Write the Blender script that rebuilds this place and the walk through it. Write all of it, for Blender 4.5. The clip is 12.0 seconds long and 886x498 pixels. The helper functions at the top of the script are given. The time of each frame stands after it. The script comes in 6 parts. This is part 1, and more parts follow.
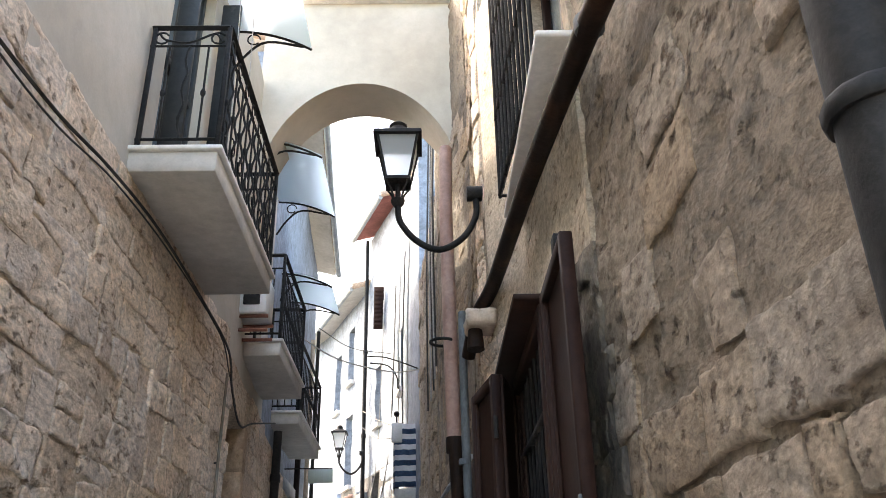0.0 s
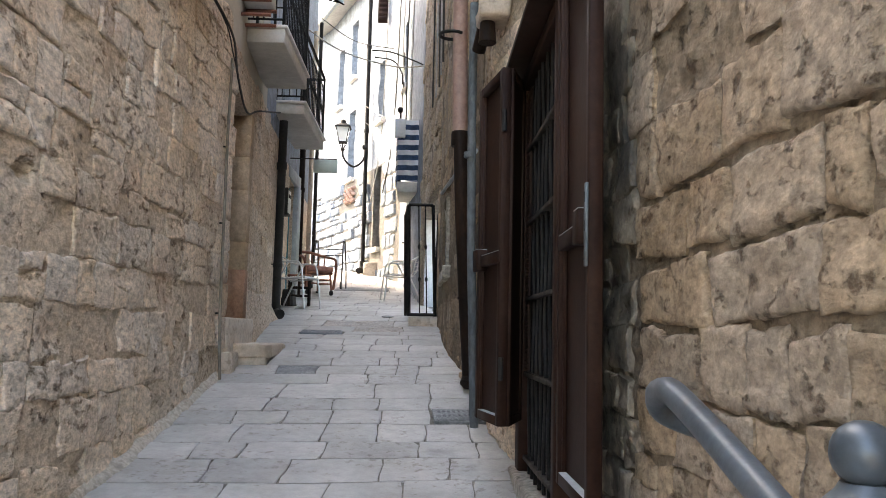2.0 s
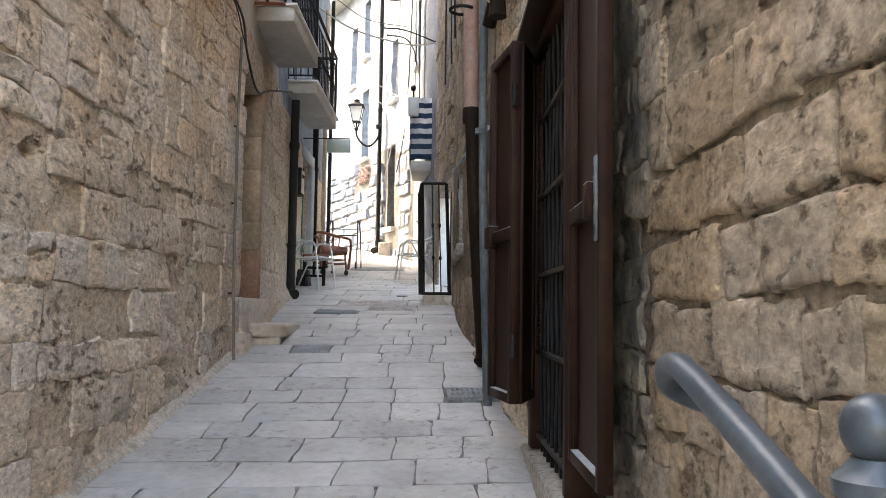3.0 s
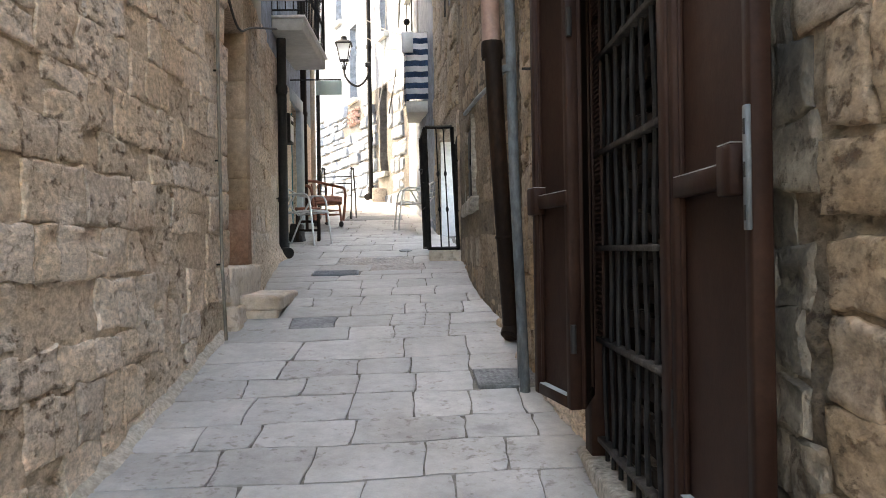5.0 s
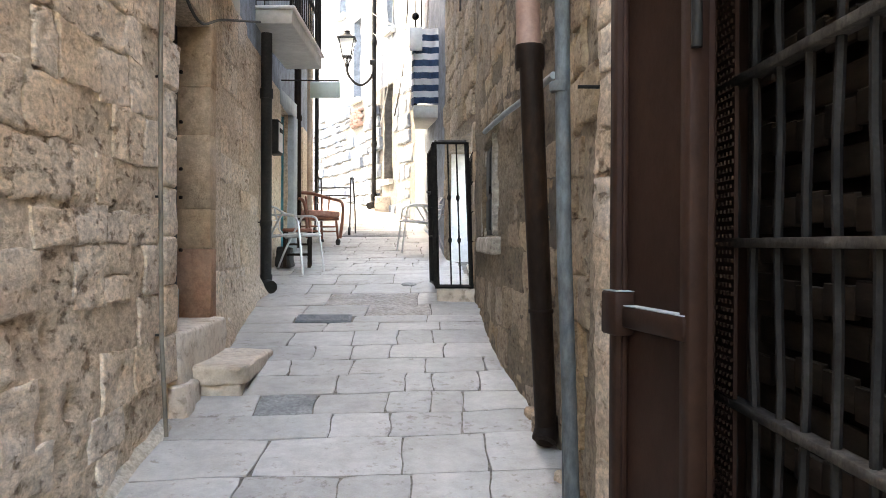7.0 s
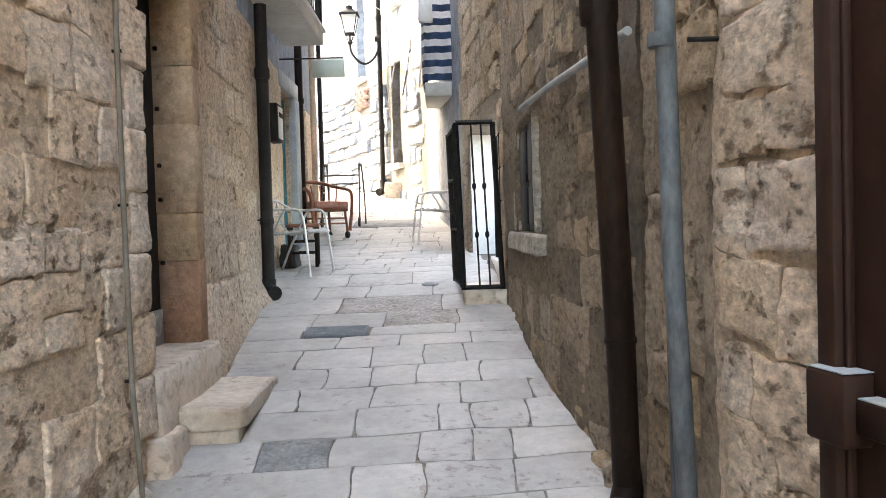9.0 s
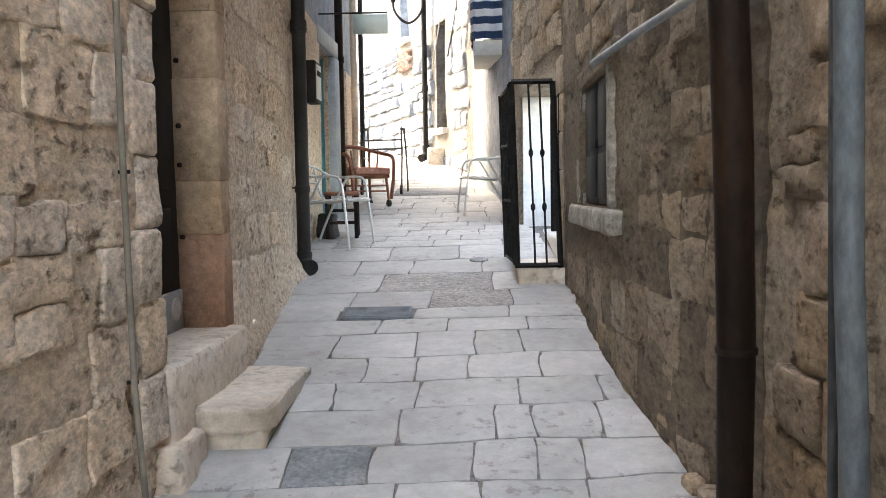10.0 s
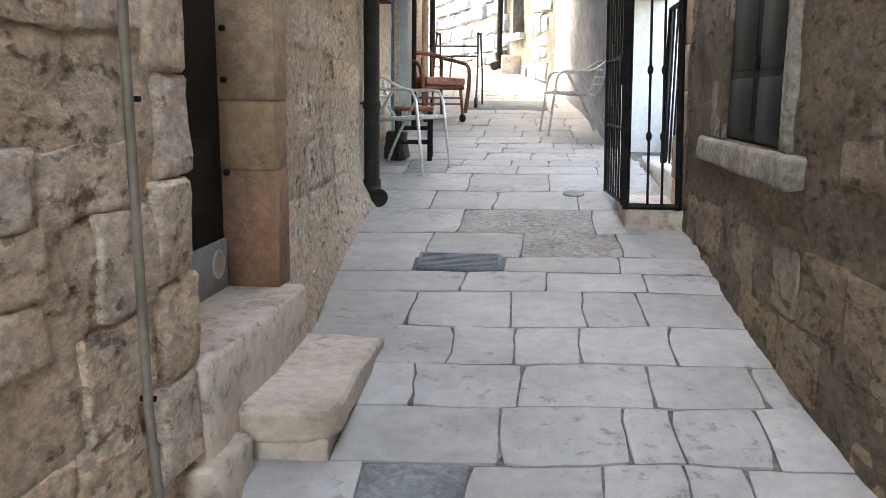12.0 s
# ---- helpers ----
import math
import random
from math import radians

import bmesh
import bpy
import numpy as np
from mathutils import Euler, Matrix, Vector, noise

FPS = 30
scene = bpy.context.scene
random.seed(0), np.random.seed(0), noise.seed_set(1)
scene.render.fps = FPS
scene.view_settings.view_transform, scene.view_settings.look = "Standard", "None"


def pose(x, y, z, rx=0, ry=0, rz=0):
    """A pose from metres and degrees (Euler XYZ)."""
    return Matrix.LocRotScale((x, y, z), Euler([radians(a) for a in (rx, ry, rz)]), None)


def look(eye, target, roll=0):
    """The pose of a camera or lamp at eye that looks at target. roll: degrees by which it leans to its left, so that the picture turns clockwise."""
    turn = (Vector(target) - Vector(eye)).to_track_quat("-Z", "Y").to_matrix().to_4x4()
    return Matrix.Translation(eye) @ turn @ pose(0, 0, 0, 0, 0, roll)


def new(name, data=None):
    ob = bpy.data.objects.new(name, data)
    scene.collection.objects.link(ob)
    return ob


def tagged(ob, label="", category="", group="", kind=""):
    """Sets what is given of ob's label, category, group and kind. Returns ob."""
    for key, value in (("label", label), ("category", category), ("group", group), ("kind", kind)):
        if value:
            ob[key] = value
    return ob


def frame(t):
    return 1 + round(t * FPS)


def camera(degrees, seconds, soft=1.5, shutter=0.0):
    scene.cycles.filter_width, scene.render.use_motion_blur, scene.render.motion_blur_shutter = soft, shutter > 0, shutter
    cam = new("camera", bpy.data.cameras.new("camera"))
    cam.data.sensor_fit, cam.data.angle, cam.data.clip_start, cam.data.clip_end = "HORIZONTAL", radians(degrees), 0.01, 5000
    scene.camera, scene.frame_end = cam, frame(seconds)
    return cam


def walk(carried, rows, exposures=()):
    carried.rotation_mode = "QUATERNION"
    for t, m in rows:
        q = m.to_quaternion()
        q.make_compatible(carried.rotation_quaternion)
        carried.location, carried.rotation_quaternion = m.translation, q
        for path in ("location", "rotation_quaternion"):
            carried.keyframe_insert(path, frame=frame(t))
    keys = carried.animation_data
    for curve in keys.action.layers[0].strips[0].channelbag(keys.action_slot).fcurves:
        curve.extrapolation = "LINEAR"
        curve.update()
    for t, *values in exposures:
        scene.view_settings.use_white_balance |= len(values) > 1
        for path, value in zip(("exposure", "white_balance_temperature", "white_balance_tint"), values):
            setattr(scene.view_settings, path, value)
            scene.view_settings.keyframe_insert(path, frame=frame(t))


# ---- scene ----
cam = camera(55.8, 12.0, soft=0.9)
PATH = [
    (0, (0.588, -0.561, 1.531), (0.632, 1.237, 2.406), -1.2),
    (0.5, (0.57, -0.524, 1.511), (0.613, 1.287, 2.36), -0.9),
    (1, (0.562, -0.421, 1.499), (0.605, 1.549, 1.845), -0.0),
    (1.5, (0.532, -0.494, 1.492), (0.524, 1.493, 1.722), 0.5),
    (2, (0.545, -0.53, 1.484), (0.59, 1.459, 1.682), 1.3),
    (2.5, (0.563, -0.512, 1.484), (0.601, 1.479, 1.671), 1.5),
    (2.7, (0.594, -0.507, 1.476), (0.617, 1.486, 1.643), 1.6),
    (4.3, (0.413, -0.031, 1.533), (0.369, 1.965, 1.653), -3.6),
    (4.5, (0.42, 0.106, 1.616), (0.418, 2.105, 1.685), -2.1),
    (5, (0.359, 0.39, 1.687), (0.394, 2.389, 1.687), -0.9),
    (5.5, (0.236, 0.818, 1.824), (0.334, 2.816, 1.801), -1.9),
    (6, (0.278, 1.213, 1.874), (0.456, 3.202, 1.767), -0.7),
    (6.5, (0.371, 1.606, 2.062), (0.455, 3.6, 1.931), -1.6),
    (6.7, (0.347, 1.731, 2.082), (0.391, 3.731, 2.078), -0.2),
    (8.3, (0.322, 2.497, 2.175), (0.278, 4.491, 2.034), -0.5),
    (8.5, (0.307, 2.579, 2.182), (0.261, 4.572, 2.027), -0.6),
    (9, (0.197, 2.895, 2.233), (0.2, 4.895, 2.173), -1.6),
    (9.5, (0.132, 3.221, 2.224), (0.133, 5.218, 2.115), -1.0),
    (10, (0.1, 3.551, 2.265), (0.009, 5.544, 2.127), -0.9),
    (10.5, (-0.058, 3.882, 2.29), (-0.113, 5.872, 2.104), 0.1),
    (11, (-0.122, 4.221, 2.304), (-0.095, 6.209, 2.083), -0.8),
    (11.5, (-0.122, 4.453, 2.335), (-0.294, 6.404, 1.932), 0.2),
    (12, (-0.183, 4.522, 2.365), (-0.403, 6.477, 2.006), 0.7),
]
EXPOSURES = ((0.0, 3.57, 7700), (0.5, 3.49, 7700), (1.0, 3.25, 7800), (1.5, 3.78, 8100), (2.5, 3.93, 8300), (5.0, 4.08, 8700), (6.0, 4.43, 8600), (6.6, 4.53, 8600), (8.5, 4.6, 8700), (9.5, 4.57, 8650), (10.5, 4.4, 8600), (11.0, 4.35, 8500), (11.5, 4.39, 8400), (12.0, 4.40, 8500))
SKY, SUN = 0.15, 0.5
walk(cam, [(t, look(eye, target, roll)) for t, eye, target, roll in PATH],
     exposures=[(t, stops, kelvin, 10) for t, stops, kelvin in EXPOSURES])

# ---- light ----
SUN_DIR = Vector((-0.60, 0.44, 0.66)).normalized()
world = bpy.data.worlds.new("sky")
scene.world = world
world.use_nodes = True
wn = world.node_tree
sky = wn.nodes.new("ShaderNodeTexSky")
sky.sky_type = "NISHITA"
sky.sun_disc = False
sky.sun_elevation = math.asin(SUN_DIR.z)
sky.sun_rotation = math.atan2(SUN_DIR.x, SUN_DIR.y)
sky.air_density, sky.dust_density, sky.ozone_density = 1.0, 3.0, 1.0
wn.nodes["Background"].inputs[1].default_value = SKY
wn.links.new(sky.outputs[0], wn.nodes["Background"].inputs[0])
sun = new("sun", bpy.data.lights.new("sun", "SUN"))
sun.data.energy, sun.data.angle, sun.data.color = SUN, radians(0.6), (1.0, 1.0, 1.0)
sun.matrix_world = look(SUN_DIR * 30, (0, 0, 0))


# ---- materials ----
def mat(name, cols, rough=0.85, metal=0.0, s1=2.5, s2=35.0, bump=0.3, rnd=0.0, grain=0.25, stain=None, pits=0.0, stretch=(1, 1, 1), dist=0.01, spec=0.5, chip_shade=0.0, sound=0.10, mid=None):
    """cols: dark, middle and light base colours; rnd: spread of brightness from piece to piece; stain: colour, scale
    and amount of patches; chip_shade: how far hollows are darkened, dirt and crevice shade in the colour; sound: how
    much of the face has none; mid: scale of the middle relief.
    """
    m = bpy.data.materials.new(name)
    m.use_nodes = True
    nt = m.node_tree
    nd, ln = nt.nodes, nt.links
    b = nd["Principled BSDF"]
    b.inputs["Roughness"].default_value, b.inputs["Metallic"].default_value = rough, metal
    b.inputs["Specular IOR Level"].default_value = spec
    geo = nd.new("ShaderNodeNewGeometry")
    mp = nd.new("ShaderNodeMapping")
    mp.inputs["Scale"].default_value = stretch
    ln.new(geo.outputs["Position"], mp.inputs["Vector"])

    def nz(scale, detail=6, rough=0.6):
        n = nd.new("ShaderNodeTexNoise")
        n.inputs["Scale"].default_value, n.inputs["Detail"].default_value, n.inputs["Roughness"].default_value = scale, detail, rough
        ln.new(mp.outputs[0], n.inputs["Vector"])
        return n.outputs["Fac"]

    def mixc(kind, fac, a, c):
        n = nd.new("ShaderNodeMix")
        n.data_type, n.blend_type = "RGBA", kind
        for sock, v in ((n.inputs[0], fac), (n.inputs[6], a), (n.inputs[7], c)):
            if isinstance(v, bpy.types.NodeSocket):
                ln.new(v, sock)
            else:
                sock.default_value = v if isinstance(v, float) else (*v, 1)
        return n.outputs[2]

    def ramp(fac, lo, hi):
        n = nd.new("ShaderNodeMapRange")
        n.inputs[1].default_value, n.inputs[2].default_value = lo, hi
        ln.new(fac, n.inputs[0])
        return n.outputs[0]

    big, fine = nz(s1), nz(s2, 8, 0.7)
    r = nd.new("ShaderNodeValToRGB")
    r.color_ramp.elements[0].position, r.color_ramp.elements[1].position = 0.3, 0.7
    r.color_ramp.elements[0].color, r.color_ramp.elements[1].color = (*cols[0], 1), (*cols[2], 1)
    e = r.color_ramp.elements.new(0.5)
    e.color = (*cols[1], 1)
    ln.new(big, r.inputs[0])
    col = r.outputs[0]
    if rnd:
        oi = nd.new("ShaderNodeObjectInfo")
        isl = nd.new("ShaderNodeMath")
        isl.operation = "FRACT"
        add = nd.new("ShaderNodeMath")
        ln.new(oi.outputs["Random"], add.inputs[0])
        ln.new(geo.outputs["Random Per Island"], add.inputs[1])
        ln.new(add.outputs[0], isl.inputs[0])
        hs = nd.new("ShaderNodeHueSaturation")
        mr = nd.new("ShaderNodeMapRange")
        mr.inputs[3].default_value, mr.inputs[4].default_value = 1 - rnd, 1 + rnd
        ln.new(isl.outputs[0], mr.inputs[0])
        ln.new(mr.outputs[0], hs.inputs["Value"])
        m2 = nd.new("ShaderNodeMath")
        m2.operation, m2.inputs[1].default_value = "MULTIPLY", 7.31
        m3 = nd.new("ShaderNodeMath")
        m3.operation = "FRACT"
        ln.new(isl.outputs[0], m2.inputs[0])
        ln.new(m2.outputs[0], m3.inputs[0])
        mr2 = nd.new("ShaderNodeMapRange")
        mr2.inputs[3].default_value, mr2.inputs[4].default_value = 0.84, 1.16
        ln.new(m3.outputs[0], mr2.inputs[0])
        ln.new(mr2.outputs[0], hs.inputs["Saturation"])
        ln.new(col, hs.inputs["Color"])
        col = hs.outputs[0]
    g = nd.new("ShaderNodeMapRange")
    g.inputs[1].default_value, g.inputs[2].default_value, g.inputs[3].default_value, g.inputs[4].default_value = 0.34, 0.66, 1 - grain * 0.5, 1 + grain * 0.5
    ln.new(fine, g.inputs[0])
    cg = nd.new("ShaderNodeCombineColor")
    for k in range(3):
        ln.new(g.outputs[0], cg.inputs[k])
    col = mixc("MULTIPLY", 1.0, col, cg.outputs[0])
    # low relief darkened in the colour too: dirt, and shading the bump lacks
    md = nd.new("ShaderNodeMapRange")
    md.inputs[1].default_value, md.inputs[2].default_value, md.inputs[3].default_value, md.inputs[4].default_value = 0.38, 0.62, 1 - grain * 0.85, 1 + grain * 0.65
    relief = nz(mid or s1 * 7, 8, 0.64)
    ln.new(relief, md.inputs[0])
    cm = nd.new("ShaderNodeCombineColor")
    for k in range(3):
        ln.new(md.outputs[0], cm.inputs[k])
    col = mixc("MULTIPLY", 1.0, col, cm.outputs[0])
    # crevice shade and dirt painted into the hollows of the face
    if chip_shade:
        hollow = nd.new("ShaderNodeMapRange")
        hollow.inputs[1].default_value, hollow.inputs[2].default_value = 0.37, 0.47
        hollow.inputs[3].default_value, hollow.inputs[4].default_value = 1 - chip_shade, 1.0
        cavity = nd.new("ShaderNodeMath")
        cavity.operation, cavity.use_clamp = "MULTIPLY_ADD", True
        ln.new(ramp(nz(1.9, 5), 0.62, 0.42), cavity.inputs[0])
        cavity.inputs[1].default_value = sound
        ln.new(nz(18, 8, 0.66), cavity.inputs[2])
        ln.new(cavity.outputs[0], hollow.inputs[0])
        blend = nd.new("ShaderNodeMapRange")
        blend.inputs[1].default_value, blend.inputs[2].default_value = 1.0, 1 - chip_shade
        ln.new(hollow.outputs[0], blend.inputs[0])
        col = mixc("MULTIPLY", blend.outputs[0], col, (1 - chip_shade * 0.88, 1 - chip_shade, 1 - chip_shade * 1.08))
    if stain:
        colour, scale, amount = stain
        col = mixc("MIX", ramp(nz(scale, 8, 0.65), 0.72 - amount * 0.3, 0.82 - amount * 0.2), col, colour)
    height = fine
    if pits:
        pn = nd.new("ShaderNodeTexVoronoi")
        pn.inputs["Scale"].default_value = pits
        wob = nd.new("ShaderNodeTexNoise")
        wob.inputs["Scale"].default_value, wob.inputs["Detail"].default_value = pits * 0.8, 3
        ln.new(mp.outputs[0], wob.inputs["Vector"])
        bend = nd.new("ShaderNodeVectorMath")
        bend.operation = "MULTIPLY_ADD"
        ln.new(wob.outputs["Color"], bend.inputs[0])
        bend.inputs[1].default_value = (1.2 / pits,) * 3
        ln.new(mp.outputs[0], bend.inputs[2])
        ln.new(bend.outputs[0], pn.inputs["Vector"])
        pit = nd.new("ShaderNodeMapRange")
        pit.inputs[1].default_value, pit.inputs[2].default_value = 0.1, 0.34
        ln.new(pn.outputs["Distance"], pit.inputs[0])
        gate_ = nd.new("ShaderNodeMath")
        gate_.operation = "MAXIMUM"
        ln.new(pit.outputs[0], gate_.inputs[0])
        ln.new(ramp(nz(s1 * 1.7, 4), 0.6, 0.48), gate_.inputs[1])
        pit = gate_
        # pits get their inner shade from a darker base colour
        pc = nd.new("ShaderNodeMapRange")
        pc.inputs[3].default_value, pc.inputs[4].default_value = 0.45, 1.0
        ln.new(pit.outputs[0], pc.inputs[0])
        cp = nd.new("ShaderNodeCombineColor")
        for k in range(3):
            ln.new(pc.outputs[0], cp.inputs[k])
        col = mixc("MULTIPLY", 1.0, col, cp.outputs[0])
        mm = nd.new("ShaderNodeMath")
        ln.new(pit.outputs[0], mm.inputs[0])
        ln.new(fine, mm.inputs[1])
        height = mm.outputs[0]
    if bump:
        bn = nd.new("ShaderNodeBump")
        bn.inputs["Strength"].default_value, bn.inputs["Distance"].default_value = bump, dist
        ln.new(height, bn.inputs["Height"])
        b2 = nd.new("ShaderNodeBump")
        b2.inputs["Strength"].default_value, b2.inputs["Distance"].default_value = bump, dist * 2.4
        ln.new(relief, b2.inputs["Height"])
        ln.new(bn.outputs[0], b2.inputs["Normal"])
        last = b2
        if chip_shade:
            last = nd.new("ShaderNodeBump")
            last.inputs["Strength"].default_value, last.inputs["Distance"].default_value = bump, 0.02
            ln.new(hollow.outputs[0], last.inputs["Height"])
            ln.new(b2.outputs[0], last.inputs["Normal"])
        ln.new(last.outputs[0], b.inputs["Normal"])
    ln.new(col, b.inputs["Base Color"])
    return m


STONE_L = mat("limestone_rubble", ((0.54, 0.41, 0.295), (0.66, 0.535, 0.415), (0.76, 0.65, 0.54)), s1=0.8, s2=100, bump=1.0, rnd=0.08, grain=0.34, stain=((0.43, 0.265, 0.16), 0.6, 0.4), stretch=(1, 0.6, 1), mid=34, chip_shade=0.6, sound=0.075, dist=0.006)
MORTAR_L = mat("old_lime_mortar", ((0.45, 0.335, 0.235), (0.57, 0.45, 0.335), (0.67, 0.555, 0.44)), s1=0.8, s2=90, bump=1.0, grain=0.34, stain=((0.37, 0.225, 0.135), 0.6, 0.4), stretch=(1, 0.6, 1), mid=34, chip_shade=0.6, sound=0.075, dist=0.006)
# tawny stone, its base lowered further to keep the right side in shade
STONE_R = mat("tawny_limestone_right_shade", ((0.29, 0.212, 0.142), (0.41, 0.318, 0.23), (0.53, 0.428, 0.325)), s1=1.2, s2=100, bump=1.0, rnd=0.09, grain=0.36, stain=((0.18, 0.145, 0.11), 1.5, 0.24), stretch=(1, 0.6, 1), mid=30, chip_shade=0.62, sound=0.055, dist=0.007)
# tawny limestone again, darkened for the shaded stretch behind the pipes
STONE_O = mat("tawny_limestone_pipe_shade", ((0.22, 0.155, 0.097), (0.34, 0.247, 0.162), (0.46, 0.35, 0.24)), s1=1.6, s2=100, bump=1.0, rnd=0.14, grain=0.34, stain=((0.10, 0.08, 0.06), 1.7, 0.3), stretch=(1, 0.6, 1), mid=30, chip_shade=0.62, sound=0.055, dist=0.007)
DAMPST = mat("damp_brown_stone", ((0.19, 0.13, 0.08), (0.29, 0.21, 0.137), (0.39, 0.30, 0.205)), s1=1.6, s2=100, bump=1.0, rnd=0.12, grain=0.32, stain=((0.12, 0.095, 0.07), 1.3, 0.34), stretch=(1, 0.6, 1), mid=30, chip_shade=0.62, sound=0.055, dist=0.007)
MORTAR_R = mat("grey_mortar", ((0.17, 0.13, 0.09), (0.29, 0.225, 0.16), (0.43, 0.345, 0.255)), s1=1.2, s2=90, bump=1.0, grain=0.36, stain=((0.085, 0.075, 0.065), 1.4, 0.36), stretch=(1, 0.6, 1), mid=30, chip_shade=0.62, sound=0.055, dist=0.007)
DAMP = mat("damp_render", ((0.085, 0.063, 0.041), (0.165, 0.123, 0.081), (0.31, 0.24, 0.167)), s1=0.9, s2=90, bump=1.0, grain=0.34, stain=((0.06, 0.05, 0.04), 1.1, 0.5), stretch=(1, 0.6, 1), mid=30, chip_shade=0.62, sound=0.055, dist=0.007)
CREAM = mat("cream_plaster", ((0.36, 0.315, 0.25), (0.44, 0.39, 0.315), (0.50, 0.45, 0.37)), s1=0.8, s2=60, bump=0.15, grain=0.06, stain=((0.45, 0.40, 0.32), 0.7, 0.2))
OCHRE = mat("yellowed_plaster", ((0.36, 0.285, 0.20), (0.51, 0.42, 0.31), (0.62, 0.53, 0.42)), s1=1.2, s2=80, bump=0.8, grain=0.3, stain=((0.27, 0.165, 0.09), 1.6, 0.34), stretch=(1, 0.6, 1), mid=34, chip_shade=0.6, sound=0.075, dist=0.006)
# whitewash and pale stone lowered and blued to offset glare and yellow sunlight
WHITE = mat("whitewash_dimmed_for_glare", ((0.14, 0.162, 0.192), (0.20, 0.23, 0.272), (0.255, 0.292, 0.344)), s1=1.0, s2=30, bump=0.8, grain=0.3, stain=((0.14, 0.14, 0.143), 1.2, 0.35))
WSTONE = mat("rusticated_stone_dimmed_for_glare", ((0.16, 0.182, 0.213), (0.225, 0.257, 0.30), (0.283, 0.322, 0.375)), s1=1.5, s2=20, bump=1.0, rnd=0.2, grain=0.3)
# shadow in the joints between the rusticated stones, given as a dark base
FARJOINT = mat("rusticated_joint_shade", ((0.05, 0.046, 0.042), (0.085, 0.08, 0.074), (0.13, 0.122, 0.115)), s1=2.0, s2=30, bump=0.8, grain=0.3)
SLAB = mat("worn_limestone_paving", ((0.295, 0.283, 0.264), (0.372, 0.36, 0.34), (0.437, 0.425, 0.404)), rough=0.55, s1=1.7, s2=90, bump=0.5, rnd=0.12, grain=0.11, stain=((0.24, 0.232, 0.22), 1.8, 0.32), dist=0.004, mid=14, chip_shade=0.4, sound=0.11)
SLAB_P = mat("pitted_paving", ((0.34, 0.305, 0.27), (0.46, 0.42, 0.38), (0.54, 0.50, 0.46)), rough=0.75, s1=4, s2=40, bump=1.0, rnd=0.06, grain=0.3, pits=26, dist=0.014)
# dark streaks and mortar, with the gate leaf's shadow gap in the colour
GAPSTONE = mat("streaked_stone_with_gap_shade", ((0.04, 0.036, 0.03), (0.18, 0.15, 0.115), (0.46, 0.375, 0.28)), s1=4.0, s2=80, bump=1.0, grain=0.34, stretch=(1, 0.55, 0.5), mid=24, chip_shade=0.6, sound=0.03, dist=0.008)
SAND = mat("pale_wall_dust", ((0.34, 0.29, 0.23), (0.45, 0.40, 0.33), (0.52, 0.47, 0.40)), s1=4, s2=60, bump=0.6, grain=0.3)
WINST = mat("weathered_window_stone", ((0.22, 0.195, 0.16), (0.34, 0.305, 0.255), (0.43, 0.39, 0.335)), s1=4, s2=40, bump=0.9, grain=0.35, pits=16, stain=((0.22, 0.17, 0.12), 3, 0.3))
PALEPIPE = mat("dusty_beige_conduit", ((0.10, 0.085, 0.065), (0.155, 0.135, 0.108), (0.22, 0.19, 0.155)), rough=0.6, s1=4, s2=60, bump=0.1, grain=0.15)
DUSTBAR = mat("dusty_dark_iron", ((0.022, 0.019, 0.017), (0.042, 0.037, 0.033), (0.085, 0.077, 0.07)), rough=0.8, spec=0.15, s1=7, s2=60, bump=0.2, grain=0.3)
SLAB_D = mat("grey_basalt_and_shadow_patch", ((0.13, 0.138, 0.14), (0.20, 0.21, 0.21), (0.27, 0.278, 0.272)), rough=0.7, s1=5, s2=50, bump=0.6, grain=0.3)
JOINT = mat("dirty_joint_sand", ((0.09, 0.08, 0.068), (0.16, 0.145, 0.125), (0.25, 0.23, 0.20)), s1=3, s2=40, bump=0.8, grain=0.4)
STEPST = mat("pale_worn_step_stone", ((0.42, 0.34, 0.265), (0.54, 0.455, 0.37), (0.61, 0.54, 0.46)), s1=2, s2=70, bump=0.6, grain=0.16, stain=((0.36, 0.265, 0.18), 2.0, 0.3), mid=18, chip_shade=0.25, dist=0.005)
REVEAL = mat("dressed_jamb_stone", ((0.35, 0.25, 0.168), (0.45, 0.335, 0.237), (0.54, 0.42, 0.31)), s1=1.6, s2=80, bump=0.8, rnd=0.06, grain=0.22, mid=24, chip_shade=0.35, dist=0.006, stain=((0.32, 0.19, 0.12), 1.5, 0.25))
ORANGE = mat("rust_stained_jamb_stone", ((0.24, 0.13, 0.078), (0.34, 0.19, 0.12), (0.42, 0.265, 0.18)), s1=2.5, s2=80, bump=0.8, grain=0.22, mid=24, chip_shade=0.35, dist=0.006)
IRON = mat("black_wrought_iron", ((0.009, 0.009, 0.0095), (0.016, 0.0155, 0.0155), (0.028, 0.027, 0.026)), rough=0.65, spec=0.12, s1=9, s2=90, bump=0.15)
BLACK = mat("black_paint", ((0.010, 0.010, 0.010), (0.016, 0.015, 0.014), (0.026, 0.024, 0.022)), rough=0.65, spec=0.25, s1=5, s2=70, bump=0.1, stain=((0.09, 0.08, 0.065), 4, 0.12))
BROWN = mat("brown_painted_steel", ((0.016, 0.0074, 0.0053), (0.0255, 0.0122, 0.0086), (0.038, 0.0197, 0.014)), rough=0.6, spec=0.1, s1=2, s2=60, bump=0.08, grain=0.16, stain=((0.055, 0.037, 0.028), 3, 0.18))
